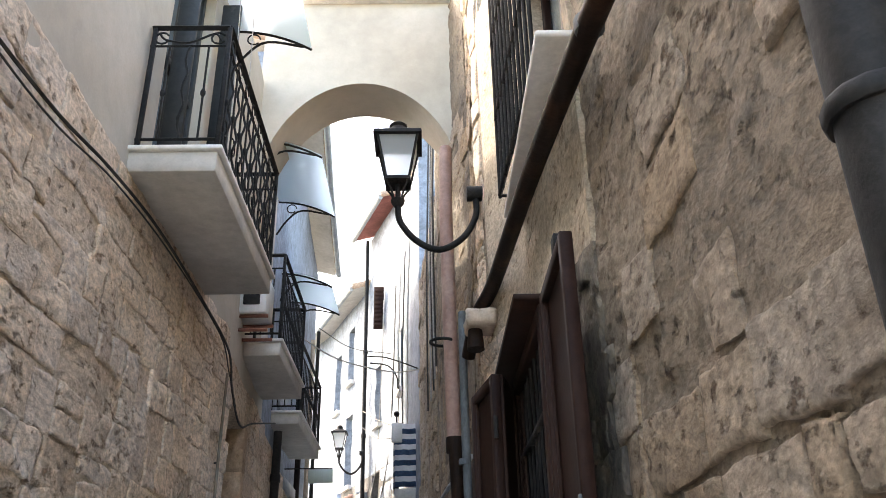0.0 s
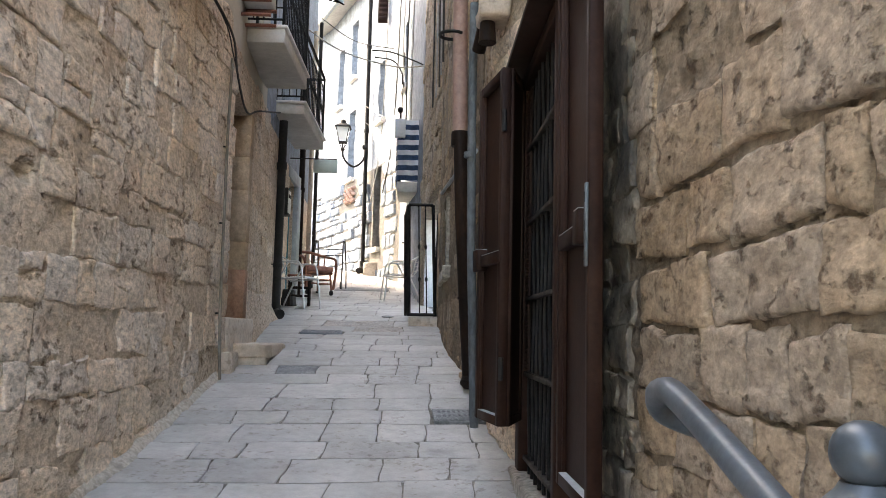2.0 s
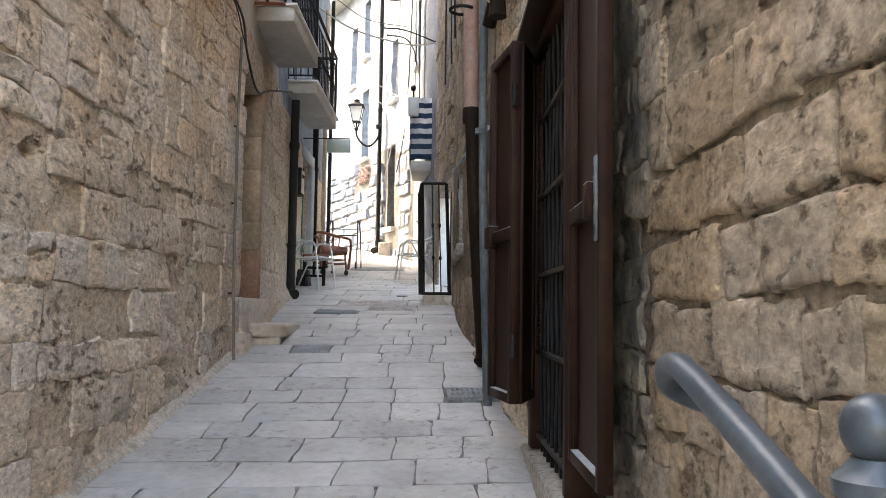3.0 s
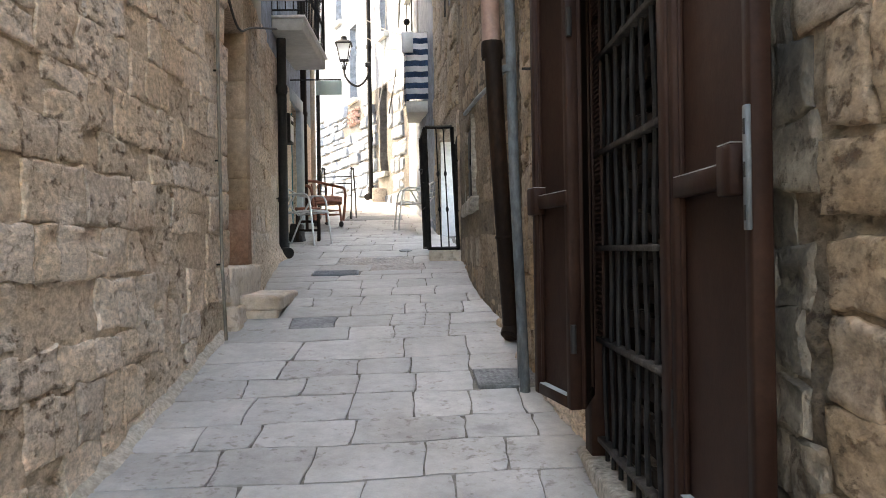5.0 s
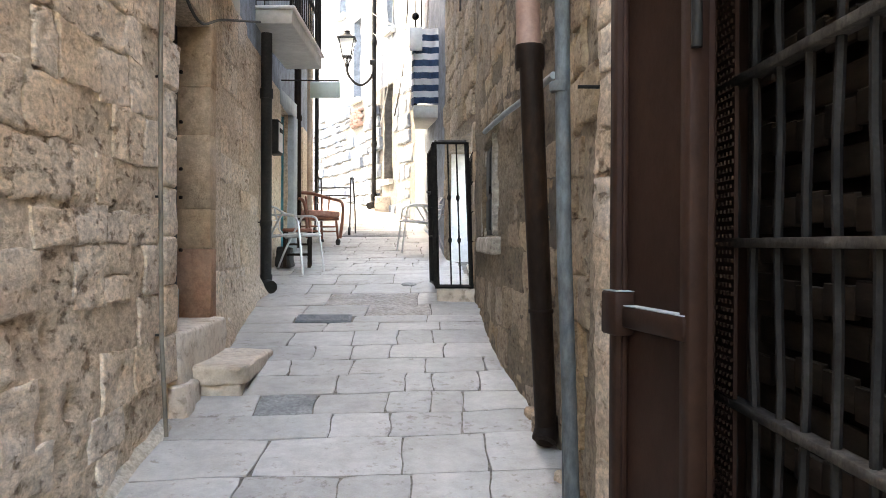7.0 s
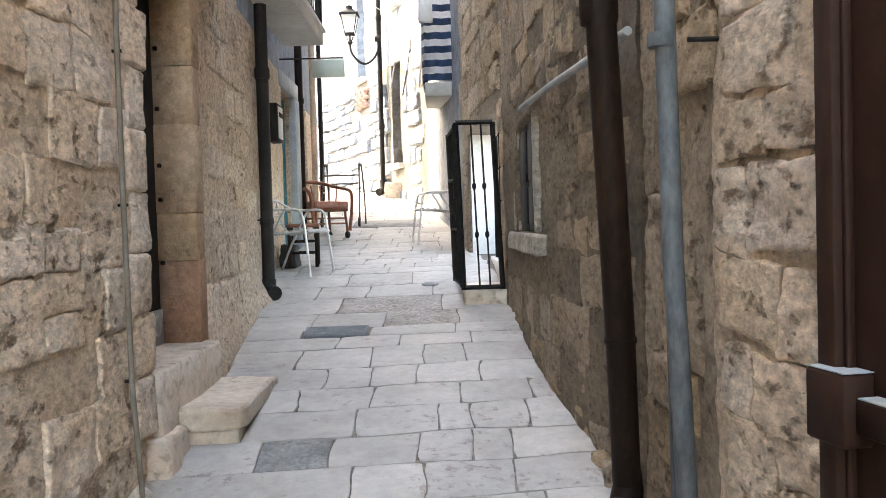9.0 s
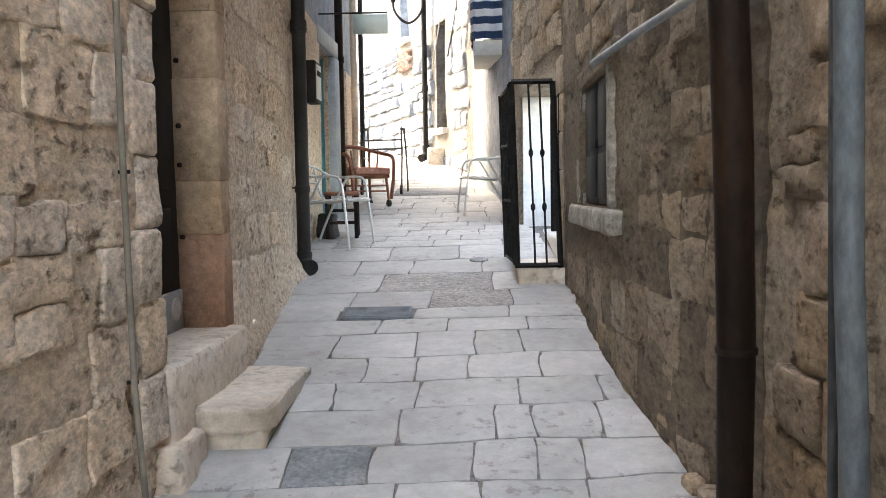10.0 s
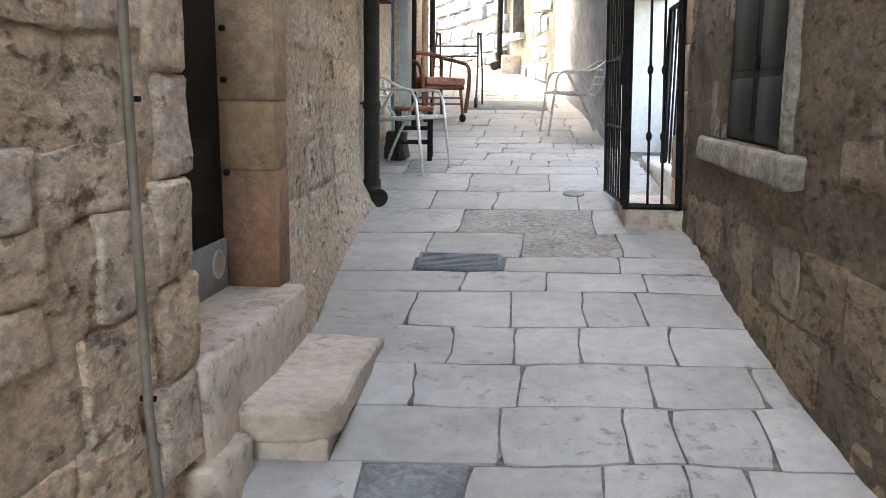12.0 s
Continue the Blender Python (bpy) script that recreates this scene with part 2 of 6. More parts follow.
RUSTPIPE = mat("brown_rusty_pipe", ((0.010, 0.006, 0.0045), (0.018, 0.0105, 0.0075), (0.045, 0.022, 0.013)), rough=0.6, spec=0.12, s1=4, s2=50, bump=0.15, grain=0.25, stain=((0.16, 0.07, 0.035), 5, 0.16), stretch=(1, 1, 0.35))
PINKPIPE = mat("faded_pink_pipe", ((0.24, 0.14, 0.11), (0.31, 0.19, 0.15), (0.38, 0.25, 0.20)), rough=0.6, s1=3, s2=50, bump=0.1, grain=0.15)
GALV = mat("galvanised_pipe", ((0.07, 0.081, 0.088), (0.10, 0.114, 0.122), (0.14, 0.156, 0.165)), rough=0.65, metal=0.15, spec=0.25, s1=5, s2=40, bump=0.12, grain=0.25, stretch=(1, 1, 0.4))
RAILM = mat("grey_blue_handrail", ((0.045, 0.058, 0.071), (0.064, 0.081, 0.097), (0.087, 0.106, 0.124)), rough=0.35, metal=0.2, s1=6, s2=70, bump=0.05, grain=0.14)
ALU = mat("brushed_aluminium", ((0.42, 0.43, 0.44), (0.52, 0.53, 0.54), (0.62, 0.63, 0.64)), rough=0.32, metal=0.85, s1=6, s2=90, bump=0.05, grain=0.12)
STRAP = mat("white_plastic", ((0.46, 0.45, 0.43), (0.55, 0.54, 0.52), (0.63, 0.62, 0.60)), rough=0.45, s1=4, s2=60, bump=0.05, grain=0.1)
RATTAN = mat("reddish_rattan", ((0.13, 0.04, 0.022), (0.20, 0.066, 0.036), (0.29, 0.11, 0.062)), rough=0.45, s1=9, s2=120, bump=0.3, grain=0.25)
DARKTUBE = mat("dark_grey_tube", ((0.03, 0.03, 0.031), (0.045, 0.045, 0.047), (0.07, 0.07, 0.072)), rough=0.4, metal=0.3, s1=6, s2=80, bump=0.05, grain=0.1)
CUSHION = mat("faded_red_cushion", ((0.30, 0.12, 0.09), (0.42, 0.20, 0.155), (0.55, 0.33, 0.27)), rough=0.9, s1=12, s2=120, bump=0.3, grain=0.2)
DARKWOOD = mat("dark_wood", ((0.011, 0.0075, 0.006), (0.019, 0.013, 0.0095), (0.033, 0.023, 0.017)), rough=0.8, spec=0.12, s1=4, s2=60, bump=0.25, grain=0.3, stretch=(1, 0.2, 1))
SHUTTER = mat("slate_grey_shutter", ((0.014, 0.016, 0.017), (0.022, 0.025, 0.026), (0.036, 0.04, 0.042)), rough=0.6, spec=0.25, s1=3, s2=60, bump=0.1, grain=0.12, stain=((0.13, 0.12, 0.11), 5, 0.15))
TEAL = mat("teal_door_curtain", ((0.012, 0.09, 0.11), (0.02, 0.14, 0.17), (0.04, 0.20, 0.23)), rough=0.8, s1=4, s2=70, bump=0.2)
GREYST = mat("grey_door_surround", ((0.24, 0.26, 0.27), (0.31, 0.34, 0.35), (0.38, 0.41, 0.41)), rough=0.7, s1=3, s2=50, bump=0.15, grain=0.12)
CONC = mat("balcony_concrete", ((0.42, 0.40, 0.36), (0.50, 0.48, 0.44), (0.57, 0.55, 0.51)), s1=1.5, s2=50, bump=0.15, grain=0.1, stain=((0.36, 0.33, 0.29), 1.6, 0.2))
MARBLE = mat("white_stone_edge", ((0.60, 0.58, 0.54), (0.70, 0.68, 0.64), (0.76, 0.74, 0.71)), rough=0.6, s1=2.5, s2=50, bump=0.15, grain=0.1, stain=((0.42, 0.38, 0.32), 3, 0.15))
CABLE = mat("old_black_cable", ((0.02, 0.019, 0.018), (0.035, 0.033, 0.03), (0.06, 0.055, 0.05)), rough=0.7, s1=8, s2=80, bump=0.1)
WIRE = mat("pale_wire", ((0.30, 0.28, 0.26), (0.38, 0.36, 0.33), (0.45, 0.43, 0.40)), rough=0.7, s1=8, s2=80, bump=0.0)
ACM = mat("white_enamel", ((0.60, 0.60, 0.58), (0.68, 0.68, 0.66), (0.74, 0.74, 0.72)), rough=0.4, s1=3, s2=50, bump=0.03, grain=0.06)
GREEN = mat("pale_green_sign", ((0.42, 0.50, 0.46), (0.48, 0.56, 0.52), (0.54, 0.62, 0.57)), rough=0.4, s1=2, s2=50, bump=0.02, grain=0.05)
BLUE = mat("navy_cloth", ((0.022, 0.055, 0.12), (0.036, 0.08, 0.165), (0.05, 0.105, 0.20)), rough=0.85, s1=6, s2=120, bump=0.1)
CLOTH = mat("white_cloth", ((0.60, 0.62, 0.66), (0.68, 0.70, 0.74), (0.74, 0.76, 0.79)), rough=0.9, s1=4, s2=120, bump=0.1, grain=0.06)
ROOFT = mat("terracotta_tiles", ((0.34, 0.24, 0.18), (0.46, 0.34, 0.26), (0.56, 0.44, 0.35)), s1=3, s2=30, bump=0.4, rnd=0.15, grain=0.25)
REDWOOD = mat("red_eaves_boards", ((0.14, 0.035, 0.028), (0.20, 0.05, 0.04), (0.26, 0.075, 0.06)), rough=0.7, s1=3, s2=50, bump=0.2)
GRATE = mat("slate_grate", ((0.085, 0.10, 0.115), (0.125, 0.145, 0.165), (0.17, 0.19, 0.205)), rough=0.55, metal=0.2, s1=8, s2=70, bump=0.3, grain=0.2)
RUBBER = mat("black_rubber", ((0.012, 0.012, 0.012), (0.02, 0.02, 0.02), (0.03, 0.03, 0.03)), rough=0.7, s1=8, s2=80, bump=0.05)
BRICKR = mat("red_brick_patch", ((0.28, 0.17, 0.135), (0.36, 0.235, 0.19), (0.43, 0.30, 0.25)), s1=5, s2=40, bump=0.5, rnd=0.15)


def glassy(name, colour, rough, alpha_mix):
    m = bpy.data.materials.new(name)
    m.use_nodes = True
    nt = m.node_tree
    b = nt.nodes["Principled BSDF"]
    b.inputs["Base Color"].default_value, b.inputs["Roughness"].default_value = (*colour, 1), rough
    b.inputs["Transmission Weight"].default_value, b.inputs["IOR"].default_value = alpha_mix, 1.2
    n = nt.nodes.new("ShaderNodeTexNoise")
    n.inputs["Scale"].default_value = 6
    mr = nt.nodes.new("ShaderNodeMapRange")
    mr.inputs[3].default_value, mr.inputs[4].default_value = rough * 0.7, rough * 1.3
    nt.links.new(n.outputs["Fac"], mr.inputs[0])
    nt.links.new(mr.outputs[0], b.inputs["Roughness"])
    return m


CANOPY = glassy("frosted_canopy_sheet", (0.72, 0.82, 0.86), 0.35, 0.75)
LAMPGL = glassy("frosted_lamp_glass", (0.58, 0.60, 0.60), 0.4, 0.6)
PANE = glassy("dusty_window_glass", (0.10, 0.12, 0.13), 0.12, 0.0)


# ---- mesh helpers ----
def mesh_of(name, bm, smooth=False):
    me = bpy.data.meshes.new(name)
    bmesh.ops.recalc_face_normals(bm, faces=bm.faces[:])
    if smooth:
        for f in bm.faces:
            f.smooth = True
    bm.to_mesh(me)
    bm.free()
    me.set_sharp_from_angle(angle=radians(48))
    return me


def part(name, bm, material, parent=None, label="", smooth=False):
    """Link a bmesh as one mesh object, under a thing or a part."""
    me = mesh_of(name, bm, smooth)
    me.materials.append(material)
    ob = new(name, me)
    if parent is not None:
        ob.parent = parent
    return tagged(ob, label)


def thing(name, label, category, group="", kind="", at=(0, 0, 0), rz=0.0):
    ob = new(name)
    ob.empty_display_size = 0.05
    ob.matrix_basis = pose(*at, 0, 0, rz)
    return tagged(ob, label, category, group, kind)


def box(x0, x1, y0, y1, z0, z1, bevel=0.004, bm=None):
    bm = bm or bmesh.new()
    made = bmesh.ops.create_cube(bm, size=1.0, matrix=Matrix.LocRotScale(((x0 + x1) / 2, (y0 + y1) / 2, (z0 + z1) / 2), None, (abs(x1 - x0), abs(y1 - y0), abs(z1 - z0))))
    if bevel:
        edges = list({e for v in made["verts"] for e in v.link_edges})
        bmesh.ops.bevel(bm, geom=edges, offset=min(bevel, 0.3 * min(abs(x1 - x0), abs(y1 - y0), abs(z1 - z0))), segments=1, affect="EDGES")
    return bm


def sweep(points, radius, segs=8, bm=None, caps=True, squash=1.0):
    """A tube along points; radius is a number or one number a point."""
    bm = bm or bmesh.new()
    pts = [Vector(p) for p in points]
    rings, side = [], None
    for i, p in enumerate(pts):
        d = (pts[min(i + 1, len(pts) - 1)] - pts[max(i - 1, 0)]).normalized()
        if side is None:
            side = d.cross(Vector((0, 0, 1)) if abs(d.z) < 0.9 else Vector((1, 0, 0))).normalized()
        side = (side - d * side.dot(d)).normalized()
        up = d.cross(side)
        r = radius[i] if isinstance(radius, (list, tuple)) else radius
        rings.append([bm.verts.new(p + (side * math.cos(a) + up * math.sin(a) * squash) * r) for a in (2 * math.pi * k / segs for k in range(segs))])
    for a, b in zip(rings, rings[1:]):
        for k in range(segs):
            f = bm.faces.new((a[k], a[(k + 1) % segs], b[(k + 1) % segs], b[k]))
            f.smooth = True
    if caps:
        bm.faces.new(rings[0][::-1])
        bm.faces.new(rings[-1])
    return bm


def arc(centre, u, v, r, a0, a1, n=10):
    """Points on an arc about centre in the plane of u and v; angles in degrees."""
    c, u, v = Vector(centre), Vector(u), Vector(v)
    return [c + u * r * math.cos(radians(a0 + (a1 - a0) * k / n)) + v * r * math.sin(radians(a0 + (a1 - a0) * k / n)) for k in range(n + 1)]


def bezier(pts, n=8):
    """A smooth line through points."""
    p = [Vector(q) for q in pts]
    p = [2 * p[0] - p[1]] + p + [2 * p[-1] - p[-2]]
    out = []
    for i in range(1, len(p) - 2):
        for k in range(n):
            t = k / n
            out.append(0.5 * (2 * p[i] + (p[i + 1] - p[i - 1]) * t + (2 * p[i - 1] - 5 * p[i] + 4 * p[i + 1] - p[i + 2]) * t * t + (3 * p[i] - p[i - 1] - 3 * p[i + 1] + p[i + 2]) * t**3))
    return out + [p[-2]]


def lathe(profile, segs=16, bm=None, at=(0, 0, 0)):
    bm = bm or bmesh.new()
    rings = [[bm.verts.new((at[0] + r * math.cos(2 * math.pi * k / segs), at[1] + r * math.sin(2 * math.pi * k / segs), at[2] + z)) for k in range(segs)] for r, z in profile]
    for a, b in zip(rings, rings[1:]):
        for k in range(segs):
            bm.faces.new((a[k], a[(k + 1) % segs], b[(k + 1) % segs], b[k])).smooth = True
    bm.faces.new(rings[0][::-1])
    bm.faces.new(rings[-1])
    return bm


# ---- the plan: the lane climbs along +y ----
GROUND = ((-8, -1.05), (0, 0.02), (5.33, 0.83), (5.75, 0.92), (7.85, 1.285), (8.97, 1.43), (10.6, 1.655), (11.45, 1.785), (13.6, 1.98), (15, 2.21), (19.5, 2.85), (24, 3.3), (60, 4.5))
LEFT = ((-6, -1.25), (2, -1.19), (6.8, -1.17), (7.85, -1.25), (9.2, -1.36), (10.5, -1.43), (11.5, -1.54), (12.5, -1.6), (14.5, -1.74), (17.4, -1.9))
RIGHT = ((-6, 1.45), (0, 1.36), (1.7, 1.32), (2.9, 1.26), (4.3, 1.19), (4.7, 1.1), (5.3, 1.0), (6.2, 1.02), (6.8, 0.95), (7.3, 0.87), (7.8, 0.81), (8.3, 0.785), (9.0, 0.765), (9.9, 0.745), (12, 0.58), (14, 0.42), (17.2, 0.0), (19.5, -0.82), (23, -2.2), (27, -4.2))
grid_interp = lambda table, v: float(np.interp(v, [p[0] for p in table], [p[1] for p in table]))


def gz(y):
    """Height of the paving at y."""
    return (grid_interp(GROUND, y - 0.5) + grid_interp(GROUND, y) * 2 + grid_interp(GROUND, y + 0.5)) / 4


def lx(y):
    return grid_interp(LEFT, y)


def rx(y):
    return grid_interp(RIGHT, y)


def steps_between(a, b, step, extra=()):
    n = max(1, int(math.ceil((b - a) / step)))
    v = sorted(set([a + (b - a) * k / n for k in range(n + 1)]) | {e for e in extra if a < e < b})
    keep = [v[0]]
    for q in v[1:]:
        if q - keep[-1] > step * 0.3 or q in extra or q == b:
            if q - keep[-1] < step * 0.3 and keep[-1] not in extra and len(keep) > 1:
                keep.pop()
            keep.append(q)
    return keep


def rock(p):
    """Relief of weathered limestone at a place of the wall, in metres: broad swells, chipped faces and pocks, longer along the beds."""
    p = Vector((p.x, p.y * 0.6, p.z))
    a = noise.fractal(p * 3.2, 0.9, 2.1, 5)
    b = abs(noise.noise(p * 8.5)) + 0.5 * abs(noise.noise(p * 17.0)) + 0.25 * abs(noise.noise(p * 33.0))
    c = max(0.0, noise.noise(p * 6.0 + Vector((9, 4, 2))) - 0.25)
    return 0.008 * a + 0.012 * (0.42 - b) - 0.035 * c


def wall(name, xs, y0, y1, z0, z1, material, out, thick=0.4, res=0.12, amp=0.012, openings=(), inset=0.0, label="", freq=3.0, lump=0.0, pockets=(), rugged=0.0):
    """A wall that follows x = xs(y), uneven on its face, with real openings (y0, y1, z0, z1) through it. out: +1 to the right, -1 to the left."""
    ys = steps_between(y0, y1, res, [v for o in openings for v in o[:2]])
    zs = steps_between(z0, z1, res, [v for o in openings for v in o[2:]])
    bm = bmesh.new()
    front, back = {}, {}

    def vert(i, j, table, depth, rough):
        if (i, j) not in table:
            y, z = ys[i], zs[j]
            p = Vector((0.37 * out + 3.1, y, z))
            d = 0.0
            if rough:
                d = amp * (noise.fractal(p * freq, 0.7, 2.1, 4)) + lump * noise.noise(p * 0.9) + (rugged * rock(Vector((out * 3.0, y, z))) if rugged else 0)
                for py_, pz_, ry_, rz_, deep in pockets:
                    q = ((y - py_) / ry_) ** 2 + ((z - pz_) / rz_) ** 2
                    if q < 1:
                        d -= deep * (1 - q) * (0.8 + 0.8 * noise.noise(p * 11))
            table[i, j] = bm.verts.new((xs(y) + out * (depth + inset) - out * d, y, z))
        return table[i, j]

    hole = lambda i, j: any(o[0] - 1e-4 < (ys[i] + ys[i + 1]) / 2 < o[1] + 1e-4 and o[2] - 1e-4 < (zs[j] + zs[j + 1]) / 2 < o[3] + 1e-4 for o in openings)
    cells = {(i, j) for i in range(len(ys) - 1) for j in range(len(zs) - 1) if not hole(i, j)}
    for i, j in cells:
        q = ((i, j), (i + 1, j), (i + 1, j + 1), (i, j + 1))
        f = bm.faces.new([vert(*k, front, 0, True) for k in q])
        f.smooth = amp > 0.004
        bm.faces.new([vert(*k, back, thick, False) for k in q][::-1])
        for (da, db), (a, b) in (((0, -1), (0, 1)), ((1, 0), (1, 2)), ((0, 1), (2, 3)), ((-1, 0), (3, 0))):
            if (i + da, j + db) not in cells:
                bm.faces.new((vert(*q[b], front, 0, True), vert(*q[a], front, 0, True), vert(*q[a], back, thick, False), vert(*q[b], back, thick, False)))
    return tagged(part(name, bm, material), label, "wall", kind="structure")


def stone_block(c, zc, w, h, tilt, xs, out, inset, lift, worn, rug, rng, step):
    """Vertices and faces of one squared stone in a wall: its face carries the wall's relief, its edges wander and are worn back."""
    nu, nw = max(4, min(22, int(w / step))), max(4, min(15, int(h / step)))
    cut = lambda n: [0.0, 0.35 / n] + [k / n for k in range(1, n)] + [1 - 0.35 / n, 1.0]
    us, ws = cut(nu), cut(nw)
    cj = [(rng.uniform(-0.022, 0.022), rng.uniform(-0.022, 0.022)) for _ in range(4)]
    ly, lz = rng.uniform(-0.015, 0.015), rng.uniform(-0.02, 0.02)
    verts, faces, ids, low = [], [], {}, {}
    for i, u in enumerate(us):
        for j, v in enumerate(ws):
            k4 = ((1 - u) * (1 - v), u * (1 - v), (1 - u) * v, u * v)
            y = c + (u - 0.5) * w + sum(k * q[0] for k, q in zip(k4, cj)) - tilt * (v - 0.5) * h
            z = zc + (v - 0.5) * h + sum(k * q[1] for k, q in zip(k4, cj)) + tilt * (u - 0.5) * w
            p = Vector((out * 3.0, y, z))
            y += 0.014 * noise.noise(p * 7.0) + 0.006 * noise.noise(p * 19.0)
            z += 0.014 * noise.noise(p * 7.0 + Vector((5, 5, 5))) + 0.006 * noise.noise(p * 19.0 + Vector((5, 5, 5)))
            e = min(u, 1 - u) * w, min(v, 1 - v) * h
            rim = max(0.0, 1 - min(e) / 0.011)
            wear = worn * max(0.15, 0.75 + 1.1 * noise.noise(p * 3.0 + Vector((2, 8, 1))))
            d = lift + ly * (u - 0.5) * w * 2 + lz * (v - 0.5) * h + rug * rock(p) - wear * rim * rim
            ids[i, j] = len(verts)
            verts.append((xs(y) + out * (inset - d), y, z))
            if i in (0, len(us) - 1) or j in (0, len(ws) - 1):
                low[i, j] = len(verts)
                verts.append((xs(y) + out * (inset + 0.06), y, z))
    a, b = len(us) - 1, len(ws) - 1
    for i in range(a):
        for j in range(b):
            q = (ids[i, j], ids[i + 1, j], ids[i + 1, j + 1], ids[i, j + 1])
            faces.append(q[::-1] if out > 0 else q)
    ring = [(i, 0) for i in range(a)] + [(a, j) for j in range(b)] + [(i, b) for i in range(a, 0, -1)] + [(0, j) for j in range(b, 0, -1)]
    for p, q in zip(ring, ring[1:] + ring[:1]):
        f = (ids[q], ids[p], low[p], low[q])
        faces.append(f[::-1] if out > 0 else f)
    return verts, faces


def lay_stones(parent, xs, out, y0, y1, z0, z1, courses, widths, material, seed, skip=None, depth=0.006, gap=0.006, limit=300, name="stone", inset=0.0, rough=1.0, drop=0.0, near=None, worn=0.015, step=0.021, plan=()):
    """Courses of stones on a wall's face; those nearest the lane's visible stretch are parts, the rest one mesh. plan: courses (z0, z1, joints) laid as they are."""
    rng = random.Random(seed)
    todo = [((a + b) / 2, (za + zb) / 2, b - a - gap * rng.uniform(0.6, 1.6), zb - za - gap * rng.uniform(0.6, 1.6), rng.uniform(-0.02, 0.02), depth * rng.choice((0.5, 0.9, 1.3, 1.8)))
            for za, zb, joints in plan for a, b in zip(joints, joints[1:])]
    z = z0
    while z < z1:
        h = rng.uniform(*courses)
        y = y0 - rng.uniform(0, widths[0])
        while y < y1:
            w = rng.uniform(*widths)
            c = y + w / 2
            if not (skip and skip(c, z + h / 2, w, h)) and y > y0 - 0.02 and y + w < y1 + 0.02 and rng.random() >= drop:
                split = rng.random() < 0.14 and h > 0.2
                for zc, hh in (((z + h * 0.27, h * 0.54), (z + h * 0.77, h * 0.46)) if split else ((z + h / 2, h),)):
                    todo.append((c, zc, w - gap * rng.uniform(0.5, 1.8), hh - gap * rng.uniform(0.5, 1.8), rng.uniform(-0.03, 0.03), depth * rng.choice((0.5, 0.7, 0.9, 1.0, 1.1, 1.3, 1.8))))
            y += w
        z += h
    if near:
        todo.sort(key=lambda s: abs(s[0] - near[0]) + abs(s[1] - near[1]))
    rest_v, rest_f = [], []
    for n, (c, zc, w, h, tilt, lift) in enumerate(todo):
        verts, faces = stone_block(c, zc, w, h, tilt, xs, out, inset, lift, worn, rough, rng, step)
        if n < limit:
            me = bpy.data.meshes.new(name)
            me.from_pydata(verts, [], faces)
            me.shade_smooth()
            me.set_sharp_from_angle(angle=radians(55))
            me.materials.append(material)
            new(name, me).parent = parent
        else:
            k = len(rest_v)
            rest_v += verts
            rest_f += [tuple(q + k for q in f) for f in faces]
    if rest_v:
        me = bpy.data.meshes.new("stonework")
        me.from_pydata(rest_v, [], rest_f)
        me.shade_smooth()
        me.set_sharp_from_angle(angle=radians(55))
        me.materials.append(material)
        ob = new("stonework", me)
        ob.parent = parent
        tagged(ob, kind="stuff")


# ---- ground ----
bm = bmesh.new()
gx = [-60, -12, -4, -2, 0, 2, 4, 12, 60]
gy = [-60, -20] + [-8 + 0.5 * k for k in range(73)] + [34, 45, 60, 120]
vs = [[bm.verts.new((x, y, gz(y) - 0.013 + (0.006 * noise.noise(Vector((x, y, 0)) * 3) if abs(x) < 3 else 0))) for x in gx] for y in gy]
for a, b in zip(vs, vs[1:]):
    for k in range(len(gx) - 1):
        bm.faces.new((a[k], a[k + 1], b[k + 1], b[k])).smooth = True
ground = tagged(part("ground", bm, JOINT), "dirty sandy bed under the lane's paving", "ground", kind="structure")

# ---- walls of the lane ----
NICHE = (6.70, 7.85)
POCKETS = ((5.22, 1.72, 0.06, 0.09, 0.06), (5.42, 1.42, 0.10, 0.08, 0.07), (5.14, 1.42, 0.09, 0.13, 0.05), (5.3, 1.2, 0.12, 0.07, 0.05), (4.72, 2.2, 0.08, 0.05, 0.05), (3.1, 2.15, 0.1, 0.06, 0.07), (2.5, 1.5, 0.09, 0.07, 0.05), (3.9, 0.75, 0.14, 0.06, 0.05), (5.05, 0.95, 0.2, 0.06, 0.05), (6.53, 1.5, 0.07, 0.28, 0.05))
wall_left_near = wall("wall_left_near", lx, -2.4, NICHE[0], -1.6, 4.0, MORTAR_L, -1, res=0.03, amp=0.004, freq=6.0, inset=0.010, rugged=1.35, pockets=POCKETS, label="weathered tan limestone rubble wall with eroded joints")
wall_left_far = wall("wall_left_far", lx, NICHE[1], 10.4, 0.9, 4.0, MORTAR_L, -1, thick=0.7, res=0.045, amp=0.005, lump=0.015, rugged=0.8, label="tan limestone wall smeared with old render")
wall("wall_left_lintel", lx, NICHE[0], NICHE[1], 3.62, 4.0, MORTAR_L, -1, res=0.1, amp=0.01, label="stone lintel over a recessed doorway")
wall("wall_left_house", lx, 10.4, 17.4, 1.0, 4.0, MORTAR_L, -1, thick=0.5, res=0.12, amp=0.01, openings=((12.55, 13.35, 1.0, 3.85), (14.9, 15.6, 1.0, 4.0)), label="tan plastered house front with doorways along the lane")
wall("wall_left_upper", lx, -1.6, 9.3, 4.0, 7.4, CREAM, -1, thick=0.5, res=0.3, amp=0.006, openings=((4.1, 5.05, 4.34, 6.7), (8.0, 8.7, 4.4, 6.6)), label="smooth cream plaster upper storey above the stone wall", inset=0.01)
